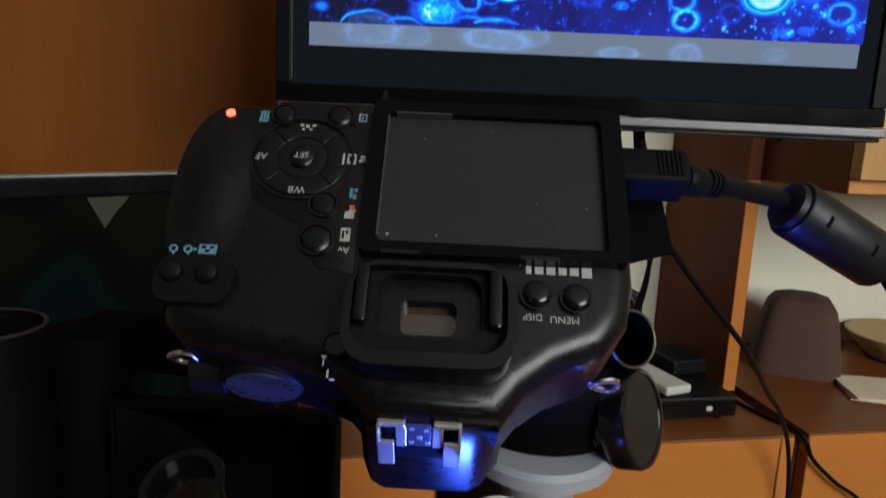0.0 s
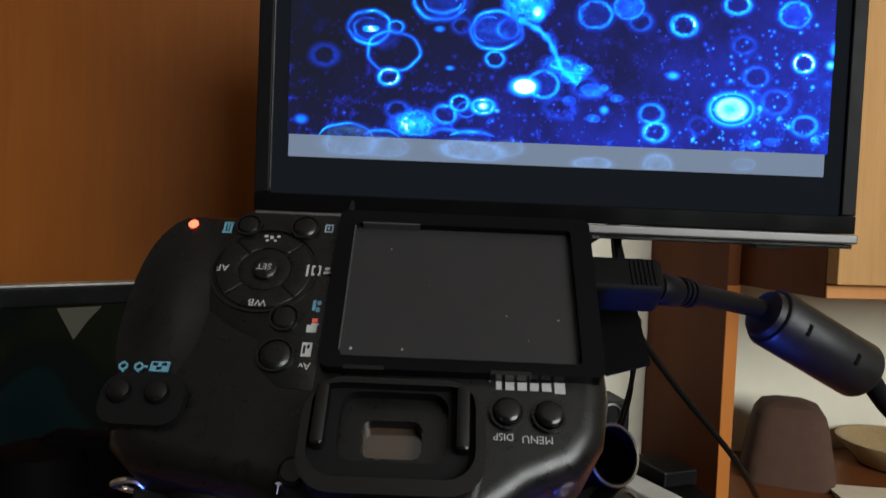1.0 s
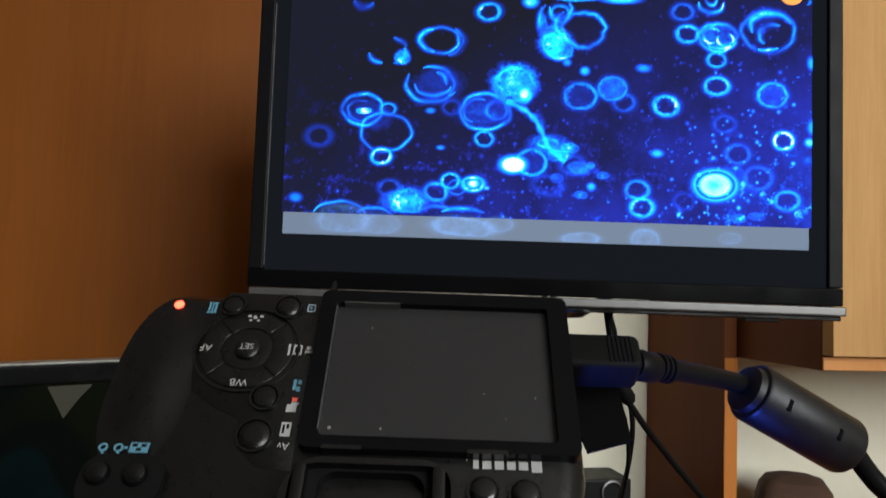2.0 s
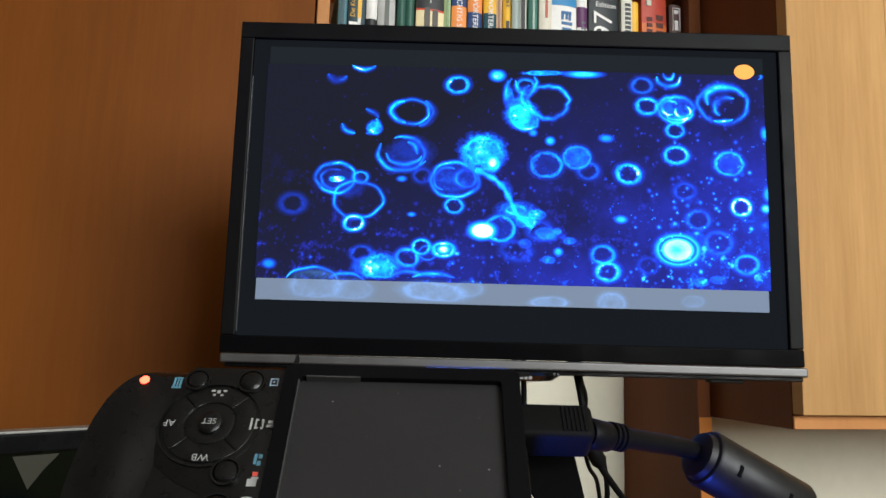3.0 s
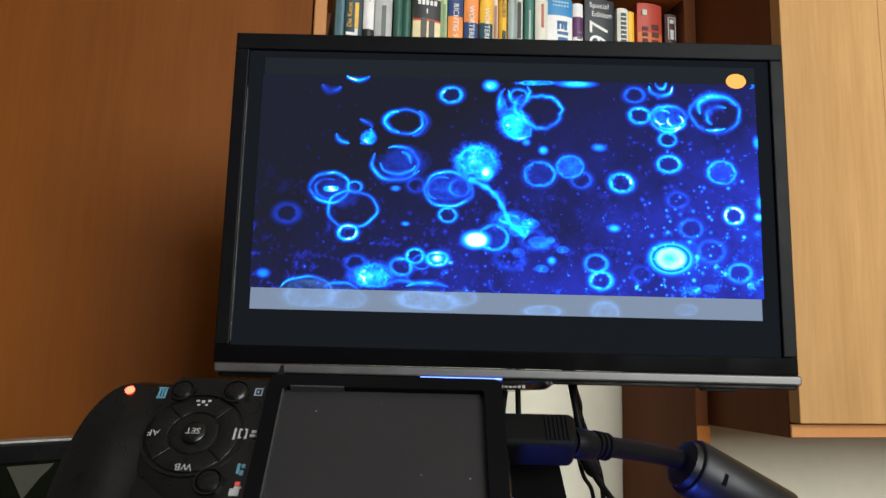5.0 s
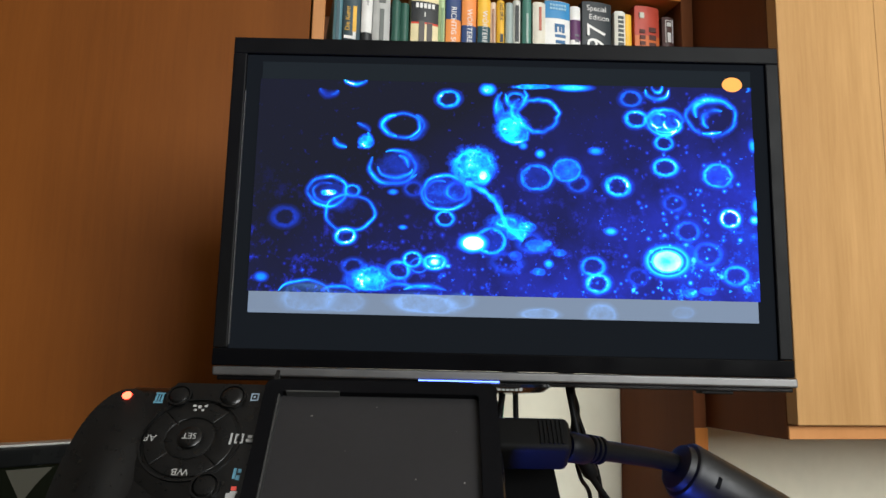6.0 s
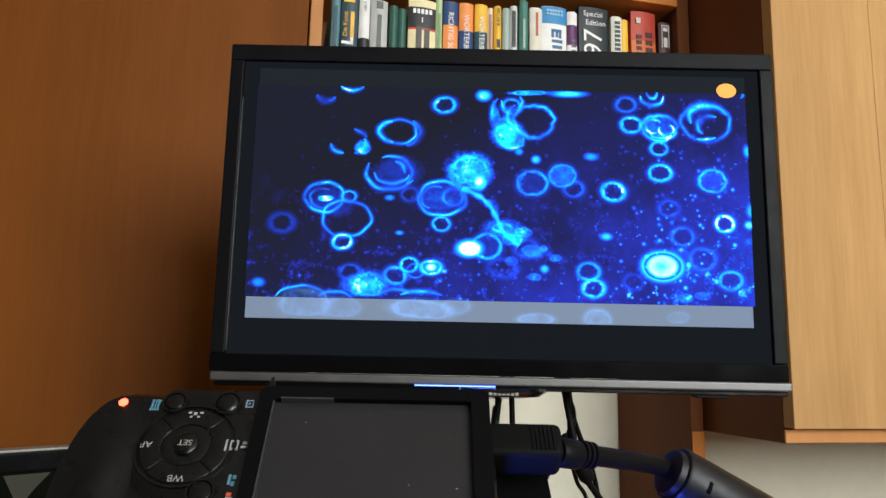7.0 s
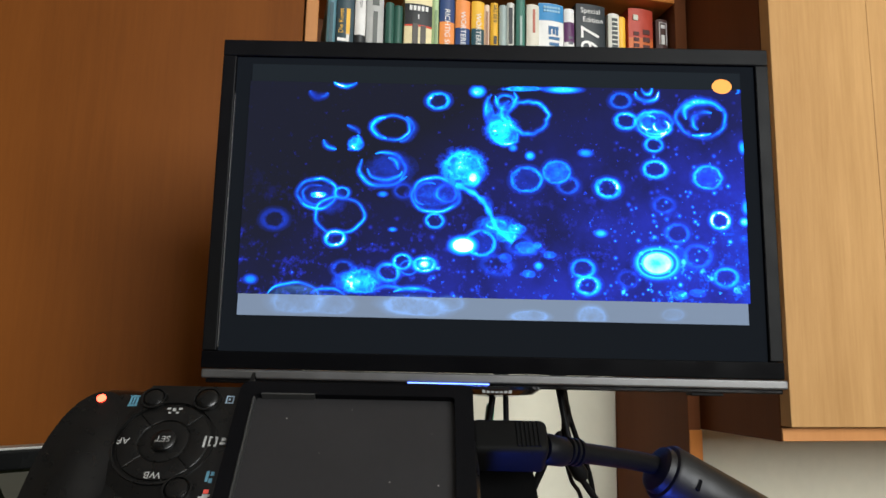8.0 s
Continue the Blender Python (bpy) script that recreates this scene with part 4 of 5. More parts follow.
shoe = cpart("accessory_shoe", shoe_box(-9.6, 9.6, 0.2, 16, -0.6, 0.4), BODY, slr, "black accessory shoe with bright metal rails", False)
for sgn in (-1, 1):
    lo, hi = sorted((sgn * 10.2, sgn * 9.4))
    rail = shoe_box(lo, hi, 0, 15.5, -0.4, 3.2)
    lo, hi = sorted((sgn * 10.2, sgn * 6.0))
    shoe_box(lo, hi, 5.5, 15.5, 2.4, 3.2, bm=rail)
    lo, hi = sorted((sgn * 10.0, sgn * 3.4))
    shoe_box(lo, hi, -0.4, 1.2, 0.4, 2.0, 0.4, rail)
    cpart("rail", rail, SHOE_METAL, shoe, "bright metal rail", False)
    lo, hi = sorted((sgn * 5.8, sgn * 3.1))
    cpart("spring_leaf", shoe_box(lo, hi, 1.3, 10.0, 0.6, 1.5, 0.3), SHOE_METAL, shoe, "bright metal spring leaf", False)
cpart("contact_block", shoe_box(-2.9, 2.9, 1.0, 10.5, 0.4, 0.9, 0.2), DIAL, shoe, smooth=False)
for cx, cs in ((-1.8, 3.0), (1.6, 3.4), (0.0, 6.4), (-2.0, 8.6), (2.0, 8.8)):
    cpart("contact", shoe_box(cx - 0.6, cx + 0.6, cs - 0.6, cs + 0.6, 0.9, 1.1, 0.1), SHOE_METAL, shoe, smooth=False)
cpart("shoe_slot", shoe_box(-6.0, 6.0, 10.8, 15.4, 0.42, 0.9, 0.2), MATT, shoe, smooth=False)
# dials and lugs on the shoulders
dial = cpart("mode_dial", lathe([(11.0, 0), (11.0, 8), (10.4, 9)] + [(10.0, 9.2), (0.0, 9.2)], (-54.0, -37.5, -21), (0, -1, 0.06), 40), RUBBER, slr)
cpart("dial_plate", lathe([(9.8, 0), (9.8, 0.5), (0, 0.5)], (-54.0, -46.6, -20.4), (0, -1, 0.06), 36), DIAL, dial, "silver dial plate with printed marks")
dm = bmesh.new()
turn_dial = Matrix.Translation((-54.0, -47.15, -20.4)) @ Vector((0, -1, 0.06)).to_track_quat("Z", "Y").to_matrix().to_4x4()
for k in range(12):
    own = box(7.2, 8.2, -0.3, 0.3, -0.1, 0.1)
    own.transform(turn_dial @ Matrix.Rotation(2 * math.pi * k / 12, 4, "Z"))
    joined(dm, own)
cpart("dial_mark", dm, BODY, dial, smooth=False)
cpart("front_wheel", lathe([(6.5, -5), (7, -4.5), (7, 4.5), (6.5, 5)], (-70, -40, -26), (1, 0, 0), 28), RUBBER, slr)
for lx, ly in ((-76, -40.5), (36, -42)):
    lug = [(lx + 3.6 * math.cos(a), ly + 1.2 * math.sin(a * 2) * 0.3, -18 + 3.6 * math.sin(a)) for a in [k * math.pi / 5 for k in range(11)]]
    cpart("strap_lug", hose(lug, 0.9, 8, 4), CHROME, slr, "small metal strap lug")
# port cover and video plug
cpart("port_cover", slab([(41, 31), (63, 29.5), (64.6, 9), (50.6, 4.6), (47, 16), (41, 18)], -37, -35.2, 0.5, 2, both=True), MATT, slr, "open rubber port cover hanging down")
lead = thing("video_lead", D @ Vector((50, 14, -14)), "black video lead with ribbed plug and ferrite core", "cable")
cpart("plug", slab(rounded(40.5, 65, 19.8, 32, 2.5), -24, -11, 2.0, 3, both=True), SOFT, lead)
rib = bmesh.new()
for k in range(6):
    slab([(55.0 + 1.35 * k, 21.5), (55.6 + 1.35 * k, 21.5), (55.6 + 1.35 * k, 30.5), (55.0 + 1.35 * k, 30.5)], -12, -10.6, bm=rib)
cpart("plug_rib", rib, CABLE, lead, smooth=False)
P0 = D @ Vector((64, 25.5, -18))
F0, F1 = Vector((0.2491, 0.3340, 1.1069)), Vector((0.2878, 0.3449, 1.0866))
CORE = (F1 - F0).length
AX = (F1 - F0).normalized()
RUN = (F0 - P0).normalized()
part("sheath", hose([P0, P0 + RUN * 0.010 + Vector((0, 0, 0.0006)), F0 - AX * 0.004, F0 + AX * 0.005], 0.0034, 14), CABLE, lead, smooth=True)
relief = lathe([(0.0044, 0.0), (0.0050, 0.0012), (0.0048, 0.0085), (0.0042, 0.0095)], P0, RUN, 18)
for k in range(3):
    lathe([(0.0038, 0), (0.0046, 0.0003), (0.0046, 0.0013), (0.0038, 0.0016)], P0 + RUN * (0.0098 + 0.0022 * k) + Vector((0, 0, 0.0006)), RUN, 18, relief)
part("strain_relief", relief, CABLE, lead, smooth=True)
fer = part("ferrite_core", lathe([(0.0060, -0.0008), (0.0082, 0.0), (0.0087, 0.0022), (0.0099, 0.0026), (0.0105, 0.0036), (0.0105, CORE - 0.0014), (0.0101, CORE - 0.0005), (0.0094, CORE), (0.0060, CORE + 0.0002)], F0, AX, 36), FERRITE, lead, "cylindrical ferrite core in black plastic", True)
side = AX.cross(Vector((0, 0, 1))).normalized()
clips = bmesh.new()
for k in (0.32 * CORE, 0.80 * CORE):
    c = F0 + AX * k + Vector((0.0, -0.0100, 0.0021))
    lathe([(0.0006, -0.0022), (0.0012, -0.0018), (0.0012, 0.0018), (0.0006, 0.0022)], c, AX.cross(Vector((0.1, -0.98, 0.2))), 10, clips)
part("clip_slot", clips, MATT, fer)
part("sheath", hose([F1 - AX * 0.003, F1 + AX * 0.004 + Vector((0, 0, -0.0005)), F1 + AX * 0.014 + Vector((0, 0, -0.006)), F1 + Vector((0.034, 0.004, -0.036)), F1 + Vector((0.06, 0.01, -0.10)), Vector((0.40, 0.30, 0.80)), Vector((0.45, 0.45, 0.7185)), Vector((0.40, 0.60, 0.7185))], 0.0036, 14), CABLE, lead, smooth=True)

cord = thing("long_cord", (0.25, 0.65, 1.12), "thin black cord running down to the cabinet", "cable", "cables behind the screen")
part("sheath", hose([(0.250, 0.655, 1.14), (0.258, 0.642, 1.09), (0.2646, 0.6345, 1.0627), (0.305, 0.660, 1.012), (0.371, 0.70, 0.94), (0.43, 0.79, 0.868), (0.473, 0.85, 0.816), (0.52, 0.925, 0.72), (0.539, 0.945, 0.55), (0.545, 0.945, 0.3), (0.56, 0.9, 0.0029)], 0.0026), CABLE, cord, smooth=True)
part("plug", lathe([(0.003, -0.010), (0.0058, -0.008), (0.0062, 0.006), (0.004, 0.010)], (0.2640, 0.6355, 1.066), (0.5, 0.1, -0.8), 14), CABLE, cord, smooth=True)
loop = thing("hanging_cable", (0.26, 0.645, 1.07), "thin black cable hanging below the television", "cable", "cables behind the screen")
part("sheath", hose([(0.255, 0.65, 1.13), (0.256, 0.645, 1.08), (0.262, 0.655, 1.055), (0.273, 0.675, 1.035), (0.278, 0.70, 0.98), (0.27, 0.82, 0.85), (0.24, 0.98, 0.7525), (0.2, 1.15, 0.7525)], 0.0017), CABLE, loop, smooth=True)

# ---- microscope below the camera ----
scope = thing("microscope", (0.16, 0.34, 0.715), "black microscope with eyepiece tubes and a grey knurled collar", "microscope")
part("base", box(0.06, 0.26, 0.25, 0.50, 0.7155, 0.755, 0.01, 3), BEZEL, scope)
part("arm", box(0.125, 0.195, 0.40, 0.47, 0.756, 1.0, 0.012, 3), GLOSS, scope)
part("head", lathe([(0.033, 0), (0.036, 0.003), (0.036, 0.026), (0.030, 0.033)], (0.172, 0.367, 1.0075), (0, -0.1, 1), 40), MATT, scope, smooth=True)
ax = (0.50, -0.80, 0.33)
eye_at = Vector((0.2035, 0.345, 1.0509))
tube = lathe([(0.0085, -0.030), (0.0112, -0.028), (0.0112, -0.001), (0.0110, 0.0), (0.0100, 0.0), (0.0098, -0.022), (0.0, -0.022)], eye_at, ax, 40)
part("eyepiece", tube, MATT, scope, "open black side tube with a thin highlighted rim", True)
rim_ring = lathe([(0.01105, -0.0007), (0.0115, 0.0), (0.0111, 0.0007), (0.01045, 0.0003), (0.01105, -0.0007)], eye_at, ax, 40, cap=False)
# warm metal colour stands in for a thin highlight on the rim
part("eyepiece_rim", rim_ring, plain("warm_rim_highlight", (0.14, 0.12, 0.09), 0.3, 0.8), scope, "thin rim ring coloured for a warm highlight", True)
part("focus_knob", lathe([(0.010, -0.034), (0.0150, -0.018), (0.0150, -0.007), (0.0140, -0.006), (0.0140, -0.004), (0.0165, -0.003), (0.0195, -0.001), (0.0195, 0.007), (0.0187, 0.0085), (0.0172, 0.0088), (0.0168, 0.0080), (0.0, 0.0078)], Vector((0.2030, 0.345, 1.0185)), (0.80, -0.50, 0.26), 48), LACQUER, scope, "stepped glossy black focus knob", True)
part("stage_disc", lathe([(0.014, -0.05), (0.015, -0.002), (0.027, 0.0), (0.029, 0.001), (0.029, 0.006), (0.027, 0.008)], Vector((0.172, 0.347, 0.999)), (0, -0.08, 1), 48), plain("mid_grey_paint", (0.24, 0.25, 0.27), 0.4, vary=0.1), scope, "grey disc under the camera", True)
knurl = lathe([(0.0095, 0), (0.0105, 0.001), (0.0105, 0.006), (0.0095, 0.007)], Vector((0.155, 0.232, 1.031)), (0, -0.45, 1), 30)
part("collar", knurl, GREY, scope, "light grey knurled collar", False)
part("eyepiece", lathe([(0.013, -0.10), (0.014, -0.02), (0.0155, -0.018), (0.0155, -0.001), (0.015, 0.0), (0.0118, 0.0), (0.0112, -0.006), (0.0, -0.006)], Vector((0.044, 0.300, 1.0)), (-0.1, -0.45, 0.9), 40), GLOSS, scope, "glossy black eyepiece", True)
part("side_tube", lathe([(0.0205, 0), (0.0205, 0.30), (0.0190, 0.305), (0.0150, 0.306)], Vector((-0.040, 0.385, 0.72)), (0, 0, 1), 36), MATT, scope, "matt black upright tube", True)
part("tube_clamp", box(-0.045, 0.02, 0.388, 0.404, 1.002, 1.03, 0.004), MATT, scope)

torch = thing("lamp_cylinder", (-0.066, 0.35, 0.716), "dark cylindrical lamp housing with a thin pale rim", "lamp")
part("housing", lathe([(0.024, 0.0), (0.026, 0.004), (0.026, 0.316), (0.0245, 0.319), (0.0235, 0.3195), (0.0225, 0.315), (0.0, 0.315)], (-0.066, 0.35, 0.716), (0, 0, 1), 44), MATT, torch, smooth=True)
part("rim", lathe([(0.0247, 0.0), (0.0252, 0.0006), (0.0240, 0.0012), (0.0232, 0.0006), (0.0247, 0.0)], (-0.066, 0.35, 1.0347), (0, 0, 1), 44, cap=False), DIAL, torch, smooth=True)

hood = thing("lamp_hood", (0.035, 0.362, 0.93), "dark square lamp hood with faceted inner walls", "lamp hood")
hb = bmesh.new()
quads = [[(-0.0505, 0.0, 0.048), (0.0505, 0.0, 0.048), (0.0505, 0.0, -0.05), (-0.0505, 0.0, -0.05)], [(-0.030, 0.018, 0.032), (0.032, 0.018, 0.032), (0.032, 0.018, -0.045), (-0.030, 0.018, -0.045)], [(-0.012, 0.028, 0.010), (0.014, 0.028, 0.010), (0.014, 0.028, -0.030), (-0.012, 0.028, -0.030)]]
vv = [[hb.verts.new(Vector(q) + Vector((0.0345, 0.362, 0.953))) for q in ring] for ring in quads]
for a, b in zip(vv, vv[1:]):
    for i in range(4):
        hb.faces.new((a[i], a[(i + 1) % 4], b[(i + 1) % 4], b[i]))
hb.faces.new(vv[-1])
hood_shell = part("reflector", hb, DARKBOX, hood)
sol = hood_shell.modifiers.new("thickness", "SOLIDIFY")
sol.thickness = 0.0025
edge = bmesh.new()
for x0, x1, z0, z1 in ((-0.0175, 0.0865, 0.999, 1.003), (-0.0175, -0.0145, 0.901, 0.999), (0.0835, 0.0865, 0.901, 0.999), (-0.0175, 0.0865, 0.898, 0.901)):
    box(x0, x1, 0.358, 0.366, z0, z1, 0.0008, 1, edge)
part("edge_frame", edge, DARKBOX, hood)
part("bracket", box(0.02, 0.05, 0.39, 0.41, 0.716, 0.96, 0.003), BEZEL, hood)

# ---- things on the cabinets ----
SITE = UNIT
stb = thing("set_top_box", (0.35, 1.0, 0.751), "flat black set-top box on the low cabinet", "box")
part("case", box(0.20, 0.428, 0.9235, 1.08, 0.757, 0.785, 0.003), BEZEL, stb)
part("front_panel", box(0.202, 0.426, 0.920, 0.923, 0.759, 0.783, 0.001, 1), GLOSS, stb)
part("display_window", box(0.383, 0.391, 0.9193, 0.9199, 0.768, 0.774), GREY, stb)
for fx in (0.22, 0.41):
    part("foot", lathe([(0.008, 0), (0.008, 0.0062)], (fx, 0.94, 0.751), (0, 0, 1), 14), RUBBER, stb)
gb = thing("router_box", (0.35, 1.0, 0.786), "light grey slim box lying on the set-top box", "box")
rb = box(-0.021, 0.021, 0, 0.13, 0, 0.012, 0.003)
rb.transform(Matrix.Translation((0.349, 0.932, 0.786)) @ Matrix.Rotation(radians(14), 4, "Z"))
part("case", rb, GREY, gb)
gb2 = thing("adapter_box", (0.39, 1.03, 0.786), "small matt black box on the set-top box", "box")
ab = box(-0.028, 0.028, -0.035, 0.035, 0, 0.022, 0.003)
ab.transform(Matrix.Translation((0.397, 1.035, 0.786)) @ Matrix.Rotation(radians(10), 4, "Z"))
part("case", ab, BEZEL, gb2)

tuner = thing("power_unit", (0.355, 1.18, 0.751), "upright black power unit with a pale metal ring on its face", "power unit")
part("case", box(0.3088, 0.4003, 1.15, 1.225, 0.7515, 0.8635, 0.003), BEZEL, tuner)
part("ring", lathe([(0.0150, 0), (0.0178, 0.001), (0.0178, 0.004), (0.0150, 0.005), (0.0150, 0)], (0.3673, 1.1495, 0.8453), (0, -1, 0), 32, cap=False), SILVER, tuner, "pale metal ring", True)

cosy = thing("felt_cover", (0.64, 1.10, 0.751), "brown felt cover with sloping sides on the cabinet", "cover")
FX, FY = 0.656, 1.115
cb, top = bmesh.new(), bmesh.new()
prof = [(0.0640, 0.0), (0.0610, 0.03), (0.0535, 0.080), (0.0480, 0.103), (0.0395, 0.116), (0.021, 0.123), (0.001, 0.125)]
rings = []
for r, h in prof:
    rings.append([(FX + 1.05 * r * math.copysign(abs(math.cos(a)) ** 0.45, math.cos(a)), FY + r * math.copysign(abs(math.sin(a)) ** 0.45, math.sin(a)), 0.7513 + h) for a in [2 * math.pi * (k + 0.5) / 32 for k in range(32)]])
for mesh, rows in ((cb, rings[:4]), (top, rings[3:])):
    made = [[mesh.verts.new(q) for q in ring] for ring in rows]
    for a, b in zip(made, made[1:]):
        for i in range(32):
            mesh.faces.new((a[i], a[(i + 1) % 32], b[(i + 1) % 32], b[i]))
    if mesh is cb:
        mesh.faces.new(made[0][::-1])
    mesh.transform(Matrix.Translation((FX, FY, 0)) @ Matrix.Rotation(radians(-32), 4, "Z") @ Matrix.Translation((-FX, -FY, 0)))
part("side", cb, FELT, cosy, smooth=True)
part("top", top, FELT, cosy, smooth=True)

drop = thing("mains_cord", (0.49, 0.9, 0.751), "black mains cord running over the cabinet edge", "cable", "cables behind the screen")
part("sheath", hose([(0.462, 1.0, 0.7540), (0.474, 0.93, 0.7540), (0.490, 0.875, 0.7535), (0.505, 0.866, 0.722), (0.54, 0.864, 0.690), (0.60, 0.862, 0.640), (0.66, 0.86, 0.50), (0.70, 0.85, 0.2), (0.71, 0.83, 0.0032)], 0.0027), CABLE, drop, smooth=True)

pap = thing("paper_stack", (0.75, 1.0, 0.751), "thin stack of pale paper lying on the cabinet", "paper")
for k in range(3):
    sh = box(-0.085, 0.085, -0.05, 0.05, 0, 0.0022, 0.0004, 1)
    sh.transform(Matrix.Translation((0.745, 0.985, 0.7513 + 0.0026 * k)) @ Matrix.Rotation(radians(-24 + 3 * k), 4, "Z"))
    part("sheet", sh, PAPER, pap)
bowl = thing("wooden_bowl", (0.88, 1.13, 0.751), "shallow yellowish wooden bowl on the cabinet", "bowl")
part("bowl", lathe([(0.045, 0.0), (0.06, 0.004), (0.095, 0.040), (0.097, 0.045), (0.091, 0.045), (0.055, 0.012), (0.0, 0.010)], (0.885, 1.13, 0.7513), (0, 0, 1), 44), plain("bowl_wood", (0.30, 0.21, 0.10), 0.5, vary=0.25, scale=40), bowl, smooth=True)

# ---- books on the shelf ----
SHELF = 1.4495


def cloth(name, col):
    return plain(name, col, 0.45, vary=0.1, scale=120, bump=0.04)


def book(left, right, top, depth, spine, label, bands=()):
    """A bound book: cover boards, rounded spine, page block; bands are (low, high, colour) as fractions of its height."""
    b = thing("book", ((left + right) / 2, 1.12, SHELF), label, "book", "books on the shelf")
    h, w = top - SHELF, right - left
    y0 = 1.042 + random.uniform(-0.004, 0.006)
    lean = Matrix.Translation(((left + right) / 2, 0, SHELF)) @ Matrix.Rotation(random.uniform(-0.004, 0.004), 4, "Y") @ Matrix.Translation((-(left + right) / 2, 0, -SHELF))
    cover = bmesh.new()
    n = 8
    curve = [(left + 0.0004 + (w - 0.0008) * i / n, y0 + 0.0035 * (1 - math.sin(math.pi * i / n) ** 0.8)) for i in range(n + 1)]
    outline = curve + [(right - 0.0004, y0 + depth), (right - 0.0026, y0 + depth), (right - 0.0026, y0 + 0.006), (left + 0.0026, y0 + 0.006), (left + 0.0026, y0 + depth), (left + 0.0004, y0 + depth)]
    slab(outline, SHELF + 0.0003, top, 0.0006, 1, cover)
    cover.transform(lean)
    part("cover", cover, cloth("book_cover", spine), b, smooth=True)
    pages = box(left + 0.003, right - 0.003, y0 + 0.0065, y0 + depth - 0.004, SHELF + 0.003, top - 0.003)
    pages.transform(lean)
    part("page_block", pages, PAGES, b)
    for lo, hi, colour in bands:
        strip = bmesh.new()
        pts = [(x, y - 0.0004) for x, y in curve] + [(x, y + 0.001) for x, y in reversed(curve)]
        slab(pts, SHELF + h * lo, SHELF + h * hi, bm=strip)
        strip.transform(lean)
        part("spine_band", strip, cloth("spine_band", colour), b, smooth=True)
    return b, y0, (left + right) / 2


def spine_words(owner, text, size, z, colour, down=True, dx=0.0):
    b, y0, mid = owner
    face = Matrix.Translation((mid + dx, y0 - 0.0009, z)) @ Matrix.Rotation(radians(90), 4, "X")
    if down is not None:
        face = face @ Matrix.Rotation(radians(-90 if down else 90), 4, "Z")
    part("lettering", lettering(text, size, face), cloth("spine_print", colour), b)


def spine_bars(owner, rows, colour, size=1.0):
    """Unreadable print as bars: x from the middle, width, z, height, in metres, drawn at a size about eye height."""
    b, y0, mid = owner
    bm = bmesh.new()
    for dx, w, z, h in rows:
        dx, w, z, h = dx * size, w * size, 1.143 + (z - 1.143) * size, h * size
        box(mid + dx - w / 2, mid + dx + w / 2, y0 - 0.0009, y0 + 0.001, z - h / 2, z + h / 2, bm=bm)
    part("print_bar", bm, cloth("spine_print", colour), b)


BLACK, WHITE, CREAM_C, NAVY, ORANGE, YELLOW, GREEN = (0.016, 0.018, 0.02), (0.72, 0.71, 0.68), (0.72, 0.62, 0.36), (0.025, 0.055, 0.16), (0.78, 0.27, 0.07), (0.78, 0.44, 0.04), (0.03, 0.10, 0.075)
k1 = book(-0.0519, -0.0387, 1.6528, 0.16, (0.10, 0.22, 0.26), "thin teal blue paperback standing upright")
spine_bars(k1, [(0, 0.005, 1.69, 0.07)], (0.03, 0.08, 0.1), 0.843)
k2 = book(-0.0383, -0.0140, 1.6574, 0.165, (0.03, 0.06, 0.075), "dark blue-green book with yellow and white print")
spine_words(k2, "Die Kunst", 0.0089, 1.6065, YELLOW, False, -0.006)
spine_bars(k2, [(0.004, 0.006, 1.69, 0.045), (-0.002, 0.018, 1.735, 0.012)], YELLOW, 0.847)
spine_bars(k2, [(-0.003, 0.019, 1.658, 0.005), (0.004, 0.005, 1.664, 0.012)], WHITE, 0.847)
k3 = book(-0.0136, 0.0022, 1.6597, 0.15, BLACK, "black paperback with a white spine label", [(0.668, 0.996, WHITE)])
spine_words(k3, "STEIN", 0.0051, 1.6367, BLACK, True)
k4 = book(0.0029, 0.0278, 1.6509, 0.15, (0.42, 0.42, 0.40), "grey field guide with a small picture on the spine")
spine_bars(k4, [(0.0, 0.011, 1.726, 0.012), (0.0, 0.007, 1.678, 0.062)], (0.10, 0.11, 0.10), 0.858)
k5 = book(0.0291, 0.0417, 1.6445, 0.14, GREEN, "slim dark green clothbound book")
k6 = book(0.0421, 0.0548, 1.6438, 0.14, (0.035, 0.11, 0.08), "slim dark green clothbound book")
k7 = book(0.0555, 0.0958, 1.6582, 0.15, CREAM_C, "thick cream dictionary with a black band and red line", [(0.792, 0.942, BLACK), (0.779, 0.792, (0.6, 0.05, 0.02))])
spine_bars(k7, [(-0.013 + 0.0066 * i, 0.0045, 1.7115, 0.008) for i in range(5)] + [(0, 0.0016, 1.697, 0.008)], WHITE, 0.873)
spine_bars(k7, [(-0.005, 0.009, 1.664, 0.042), (0.008, 0.009, 1.662, 0.040)], (0.06, 0.05, 0.04), 0.873)
k8 = book(0.0965, 0.1069, 1.6771, 0.15, (0.42, 0.56, 0.30), "thin light green booklet standing upright")
spine_bars(k8, [(0, 0.004, 1.68, 0.06)], (0.2, 0.3, 0.14), 0.880)
k9 = book(0.1073, 0.1301, 1.6656, 0.15, NAVY, "paperback with a blue and orange spine", [(0.000, 0.828, ORANGE)])
spine_words(k9, "RICHTIG SCHR", 0.0111, 1.6108, WHITE, True)
k10 = book(0.1308, 0.1532, 1.6655, 0.15, ORANGE, "dictionary paperback with an orange and navy spine", [(0.000, 0.798, NAVY)])
spine_words(k10, "WÖRTERBUCH", 0.0111, 1.6086, WHITE, True)
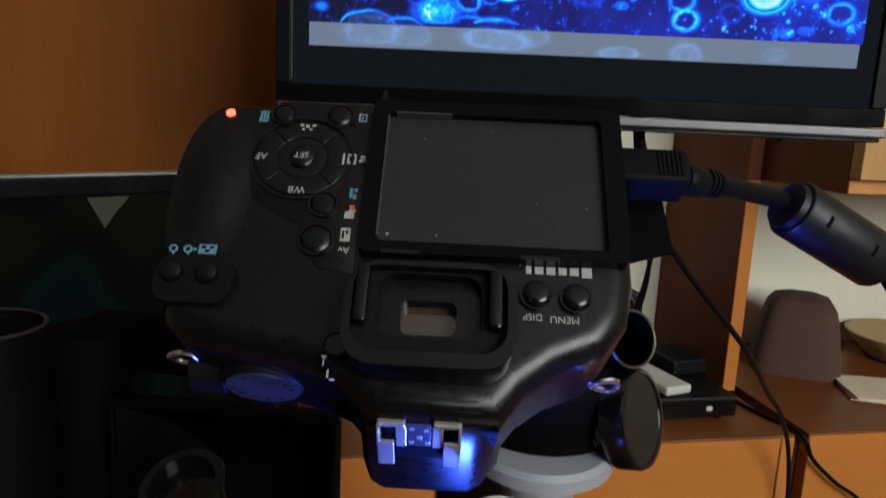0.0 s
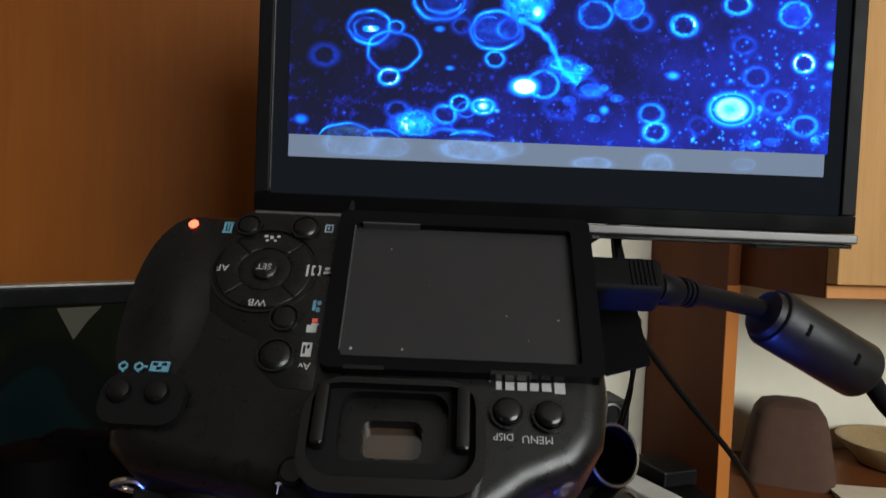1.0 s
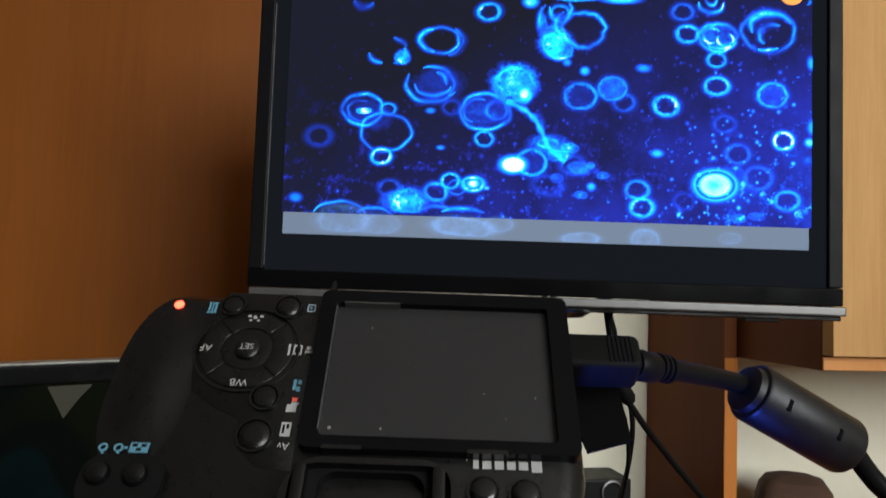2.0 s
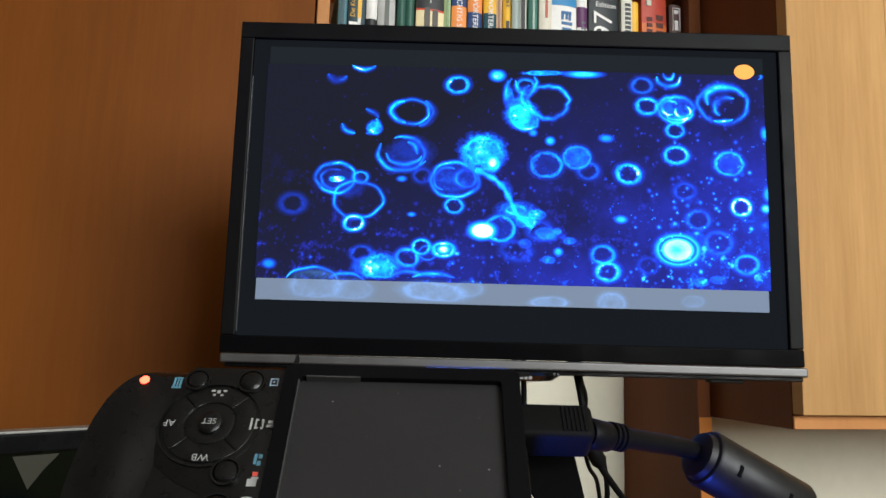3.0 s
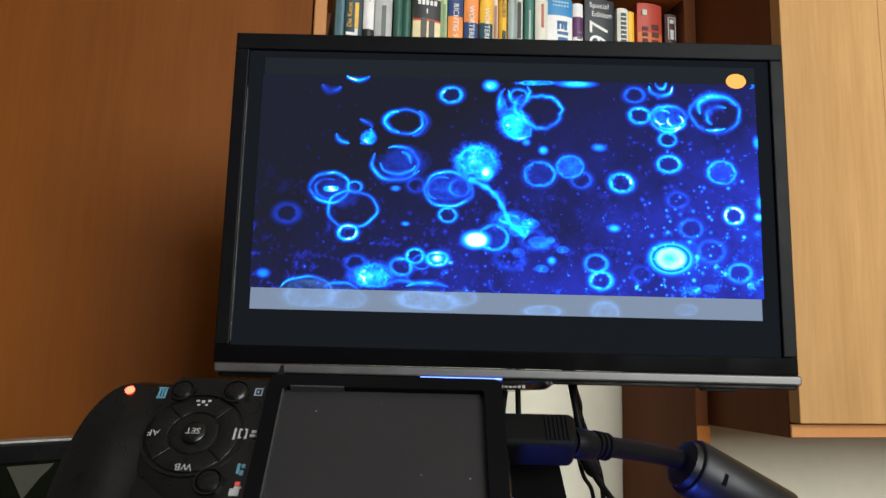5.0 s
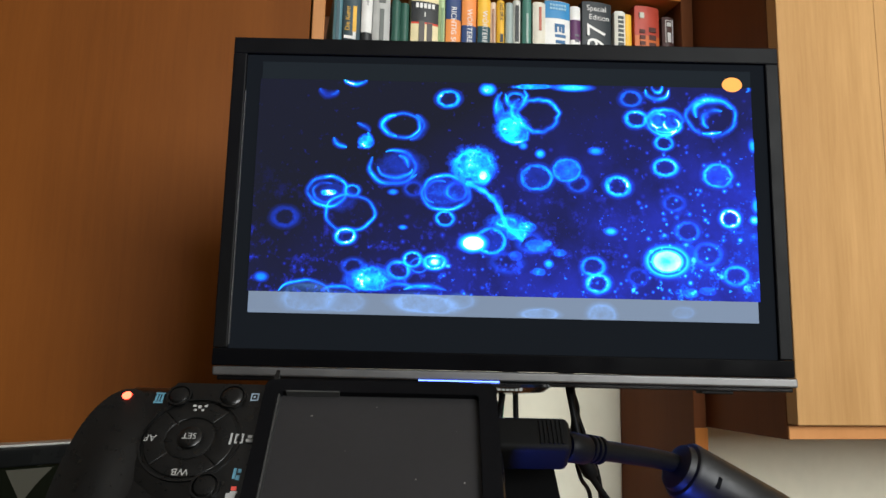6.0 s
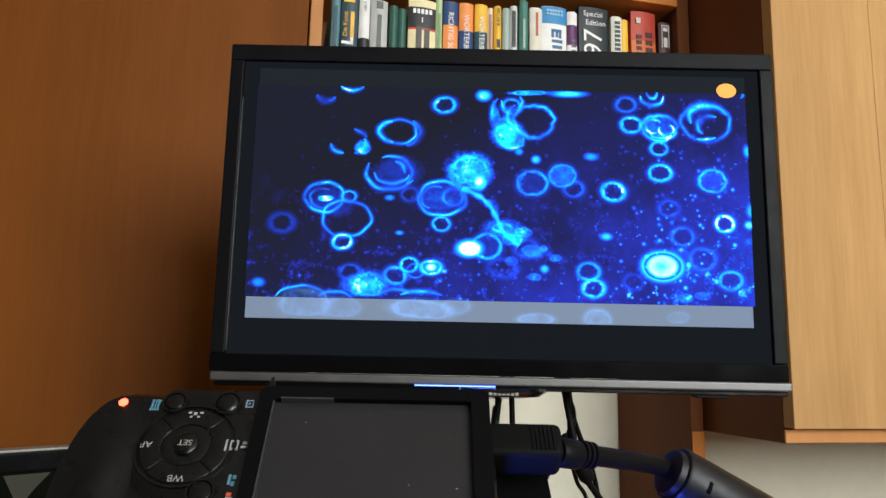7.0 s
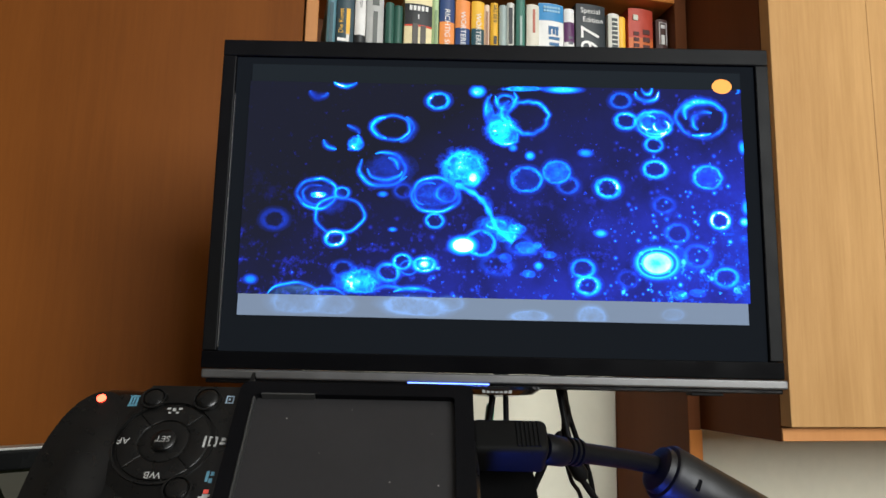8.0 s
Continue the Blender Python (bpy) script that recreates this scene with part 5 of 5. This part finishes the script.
k11 = book(0.1536, 0.1733, 1.6642, 0.15, YELLOW, "dictionary paperback with a yellow and dark green spine", [(0.000, 0.800, (0.02, 0.07, 0.09))])
spine_words(k11, "WÖRTERBUCH", 0.0107, 1.6078, WHITE, True)
k12 = book(0.1737, 0.1836, 1.6638, 0.14, (0.70, 0.55, 0.42), "thin cream paperback standing upright")
spine_bars(k12, [(0, 0.0035, 1.68, 0.06)], (0.3, 0.16, 0.1), 0.899)
k13 = book(0.1841, 0.1959, 1.6664, 0.14, YELLOW, "thin yellow booklet with black print")
spine_words(k13, "8.80 DM", 0.0077, 1.6483, BLACK, False)
spine_bars(k13, [(0, 0.005, 1.658, 0.014)], BLACK, 0.902)
k14 = book(0.1964, 0.2084, 1.6646, 0.14, (0.33, 0.40, 0.38), "thin grey-green paperback standing upright")
k15 = book(0.2093, 0.2209, 1.6728, 0.14, (0.62, 0.62, 0.56), "thin white guide with dark print")
spine_bars(k15, [(0, 0.0055, 1.685, 0.062)], BLACK, 0.909)
k16 = book(0.2223, 0.2364, 1.6813, 0.14, (0.06, 0.18, 0.14), "slim green clothbound book")
spine_bars(k16, [(0, 0.0035, 1.675, 0.05)], (0.3, 0.4, 0.36), 0.912)
k17 = book(0.2376, 0.2579, 1.6712, 0.15, (0.64, 0.60, 0.50), "cream paperback with small red print")
spine_bars(k17, [(0.001, 0.004, 1.69, 0.04)], (0.4, 0.10, 0.06), 0.917)
k18 = book(0.2586, 0.2990, 1.6785, 0.165, WHITE, "thick white computer handbook with a blue head", [(0.878, 0.996, (0.03, 0.22, 0.46))])
spine_bars(k18, [(0.0 - 0.013 + 0.0048 * i, 0.0035, 1.714 - 0.006 * j, 0.0035) for i in range(6) for j in range(2)], (0.3, 0.5, 0.62), 0.925)
spine_bars(k18, [(0.002, 0.017, 1.680, 0.0045), (-0.0045, 0.004, 1.674, 0.012), (0.008, 0.004, 1.674, 0.012), (0.0025, 0.004, 1.674, 0.010), (0.003, 0.018, 1.662, 0.0045), (0.003, 0.016, 1.652, 0.005)], (0.02, 0.12, 0.28), 0.925)
k19 = book(0.2996, 0.3165, 1.6754, 0.16, WHITE, "white paperback with a purple band", [(0.762, 0.903, (0.10, 0.03, 0.10))])
spine_bars(k19, [(0.001, 0.007, 1.664, 0.004), (0.001, 0.007, 1.655, 0.004), (0.001, 0.007, 1.646, 0.004)], (0.1, 0.1, 0.12), 0.932)
k20 = book(0.3190, 0.3675, 1.6880, 0.165, (0.022, 0.028, 0.032), "thick black computer handbook with white lettering")
spine_words(k20, "Special", 0.0118, 1.6758, WHITE, None, -0.002)
spine_words(k20, "Edition", 0.0118, 1.6617, WHITE, None, 0.002)
spine_words(k20, "97", 0.0433, 1.6297, WHITE, False, -0.001)
k21 = book(0.3682, 0.3869, 1.6741, 0.165, (0.64, 0.63, 0.55), "white computer paperback with dark print")
spine_bars(k21, [(0.0, 0.009, 1.691 - 0.0075 * i, 0.0048) for i in range(8)], (0.05, 0.06, 0.06), 0.950)
k22 = book(0.3875, 0.4023, 1.6756, 0.16, YELLOW, "plain yellow paperback standing upright")
k23 = book(0.4031, 0.4449, 1.6903, 0.165, (0.44, 0.055, 0.03), "thick red handbook fading to orange with dark print", [(0.000, 0.800, (0.55, 0.13, 0.03)), (0.000, 0.679, (0.66, 0.28, 0.06))])
spine_bars(k23, [(-0.010, 0.008, 1.695, 0.009)], (0.5, 0.5, 0.42), 0.962)
spine_bars(k23, [(-0.009, 0.009, 1.668 - 0.010 * i, 0.006) for i in range(4)] + [(0.008, 0.012, 1.672 - 0.013 * i, 0.008) for i in range(3)], (0.07, 0.015, 0.01), 0.962)
k24 = book(0.4492, 0.4701, 1.6770, 0.15, (0.075, 0.035, 0.03), "dark brown book with a white framed label")
spine_bars(k24, [(-0.006, 0.001, 1.668, 0.038), (0.006, 0.001, 1.668, 0.038), (0, 0.012, 1.6865, 0.001), (0, 0.007, 1.680, 0.006), (0, 0.006, 1.658, 0.016)], WHITE, 0.971)
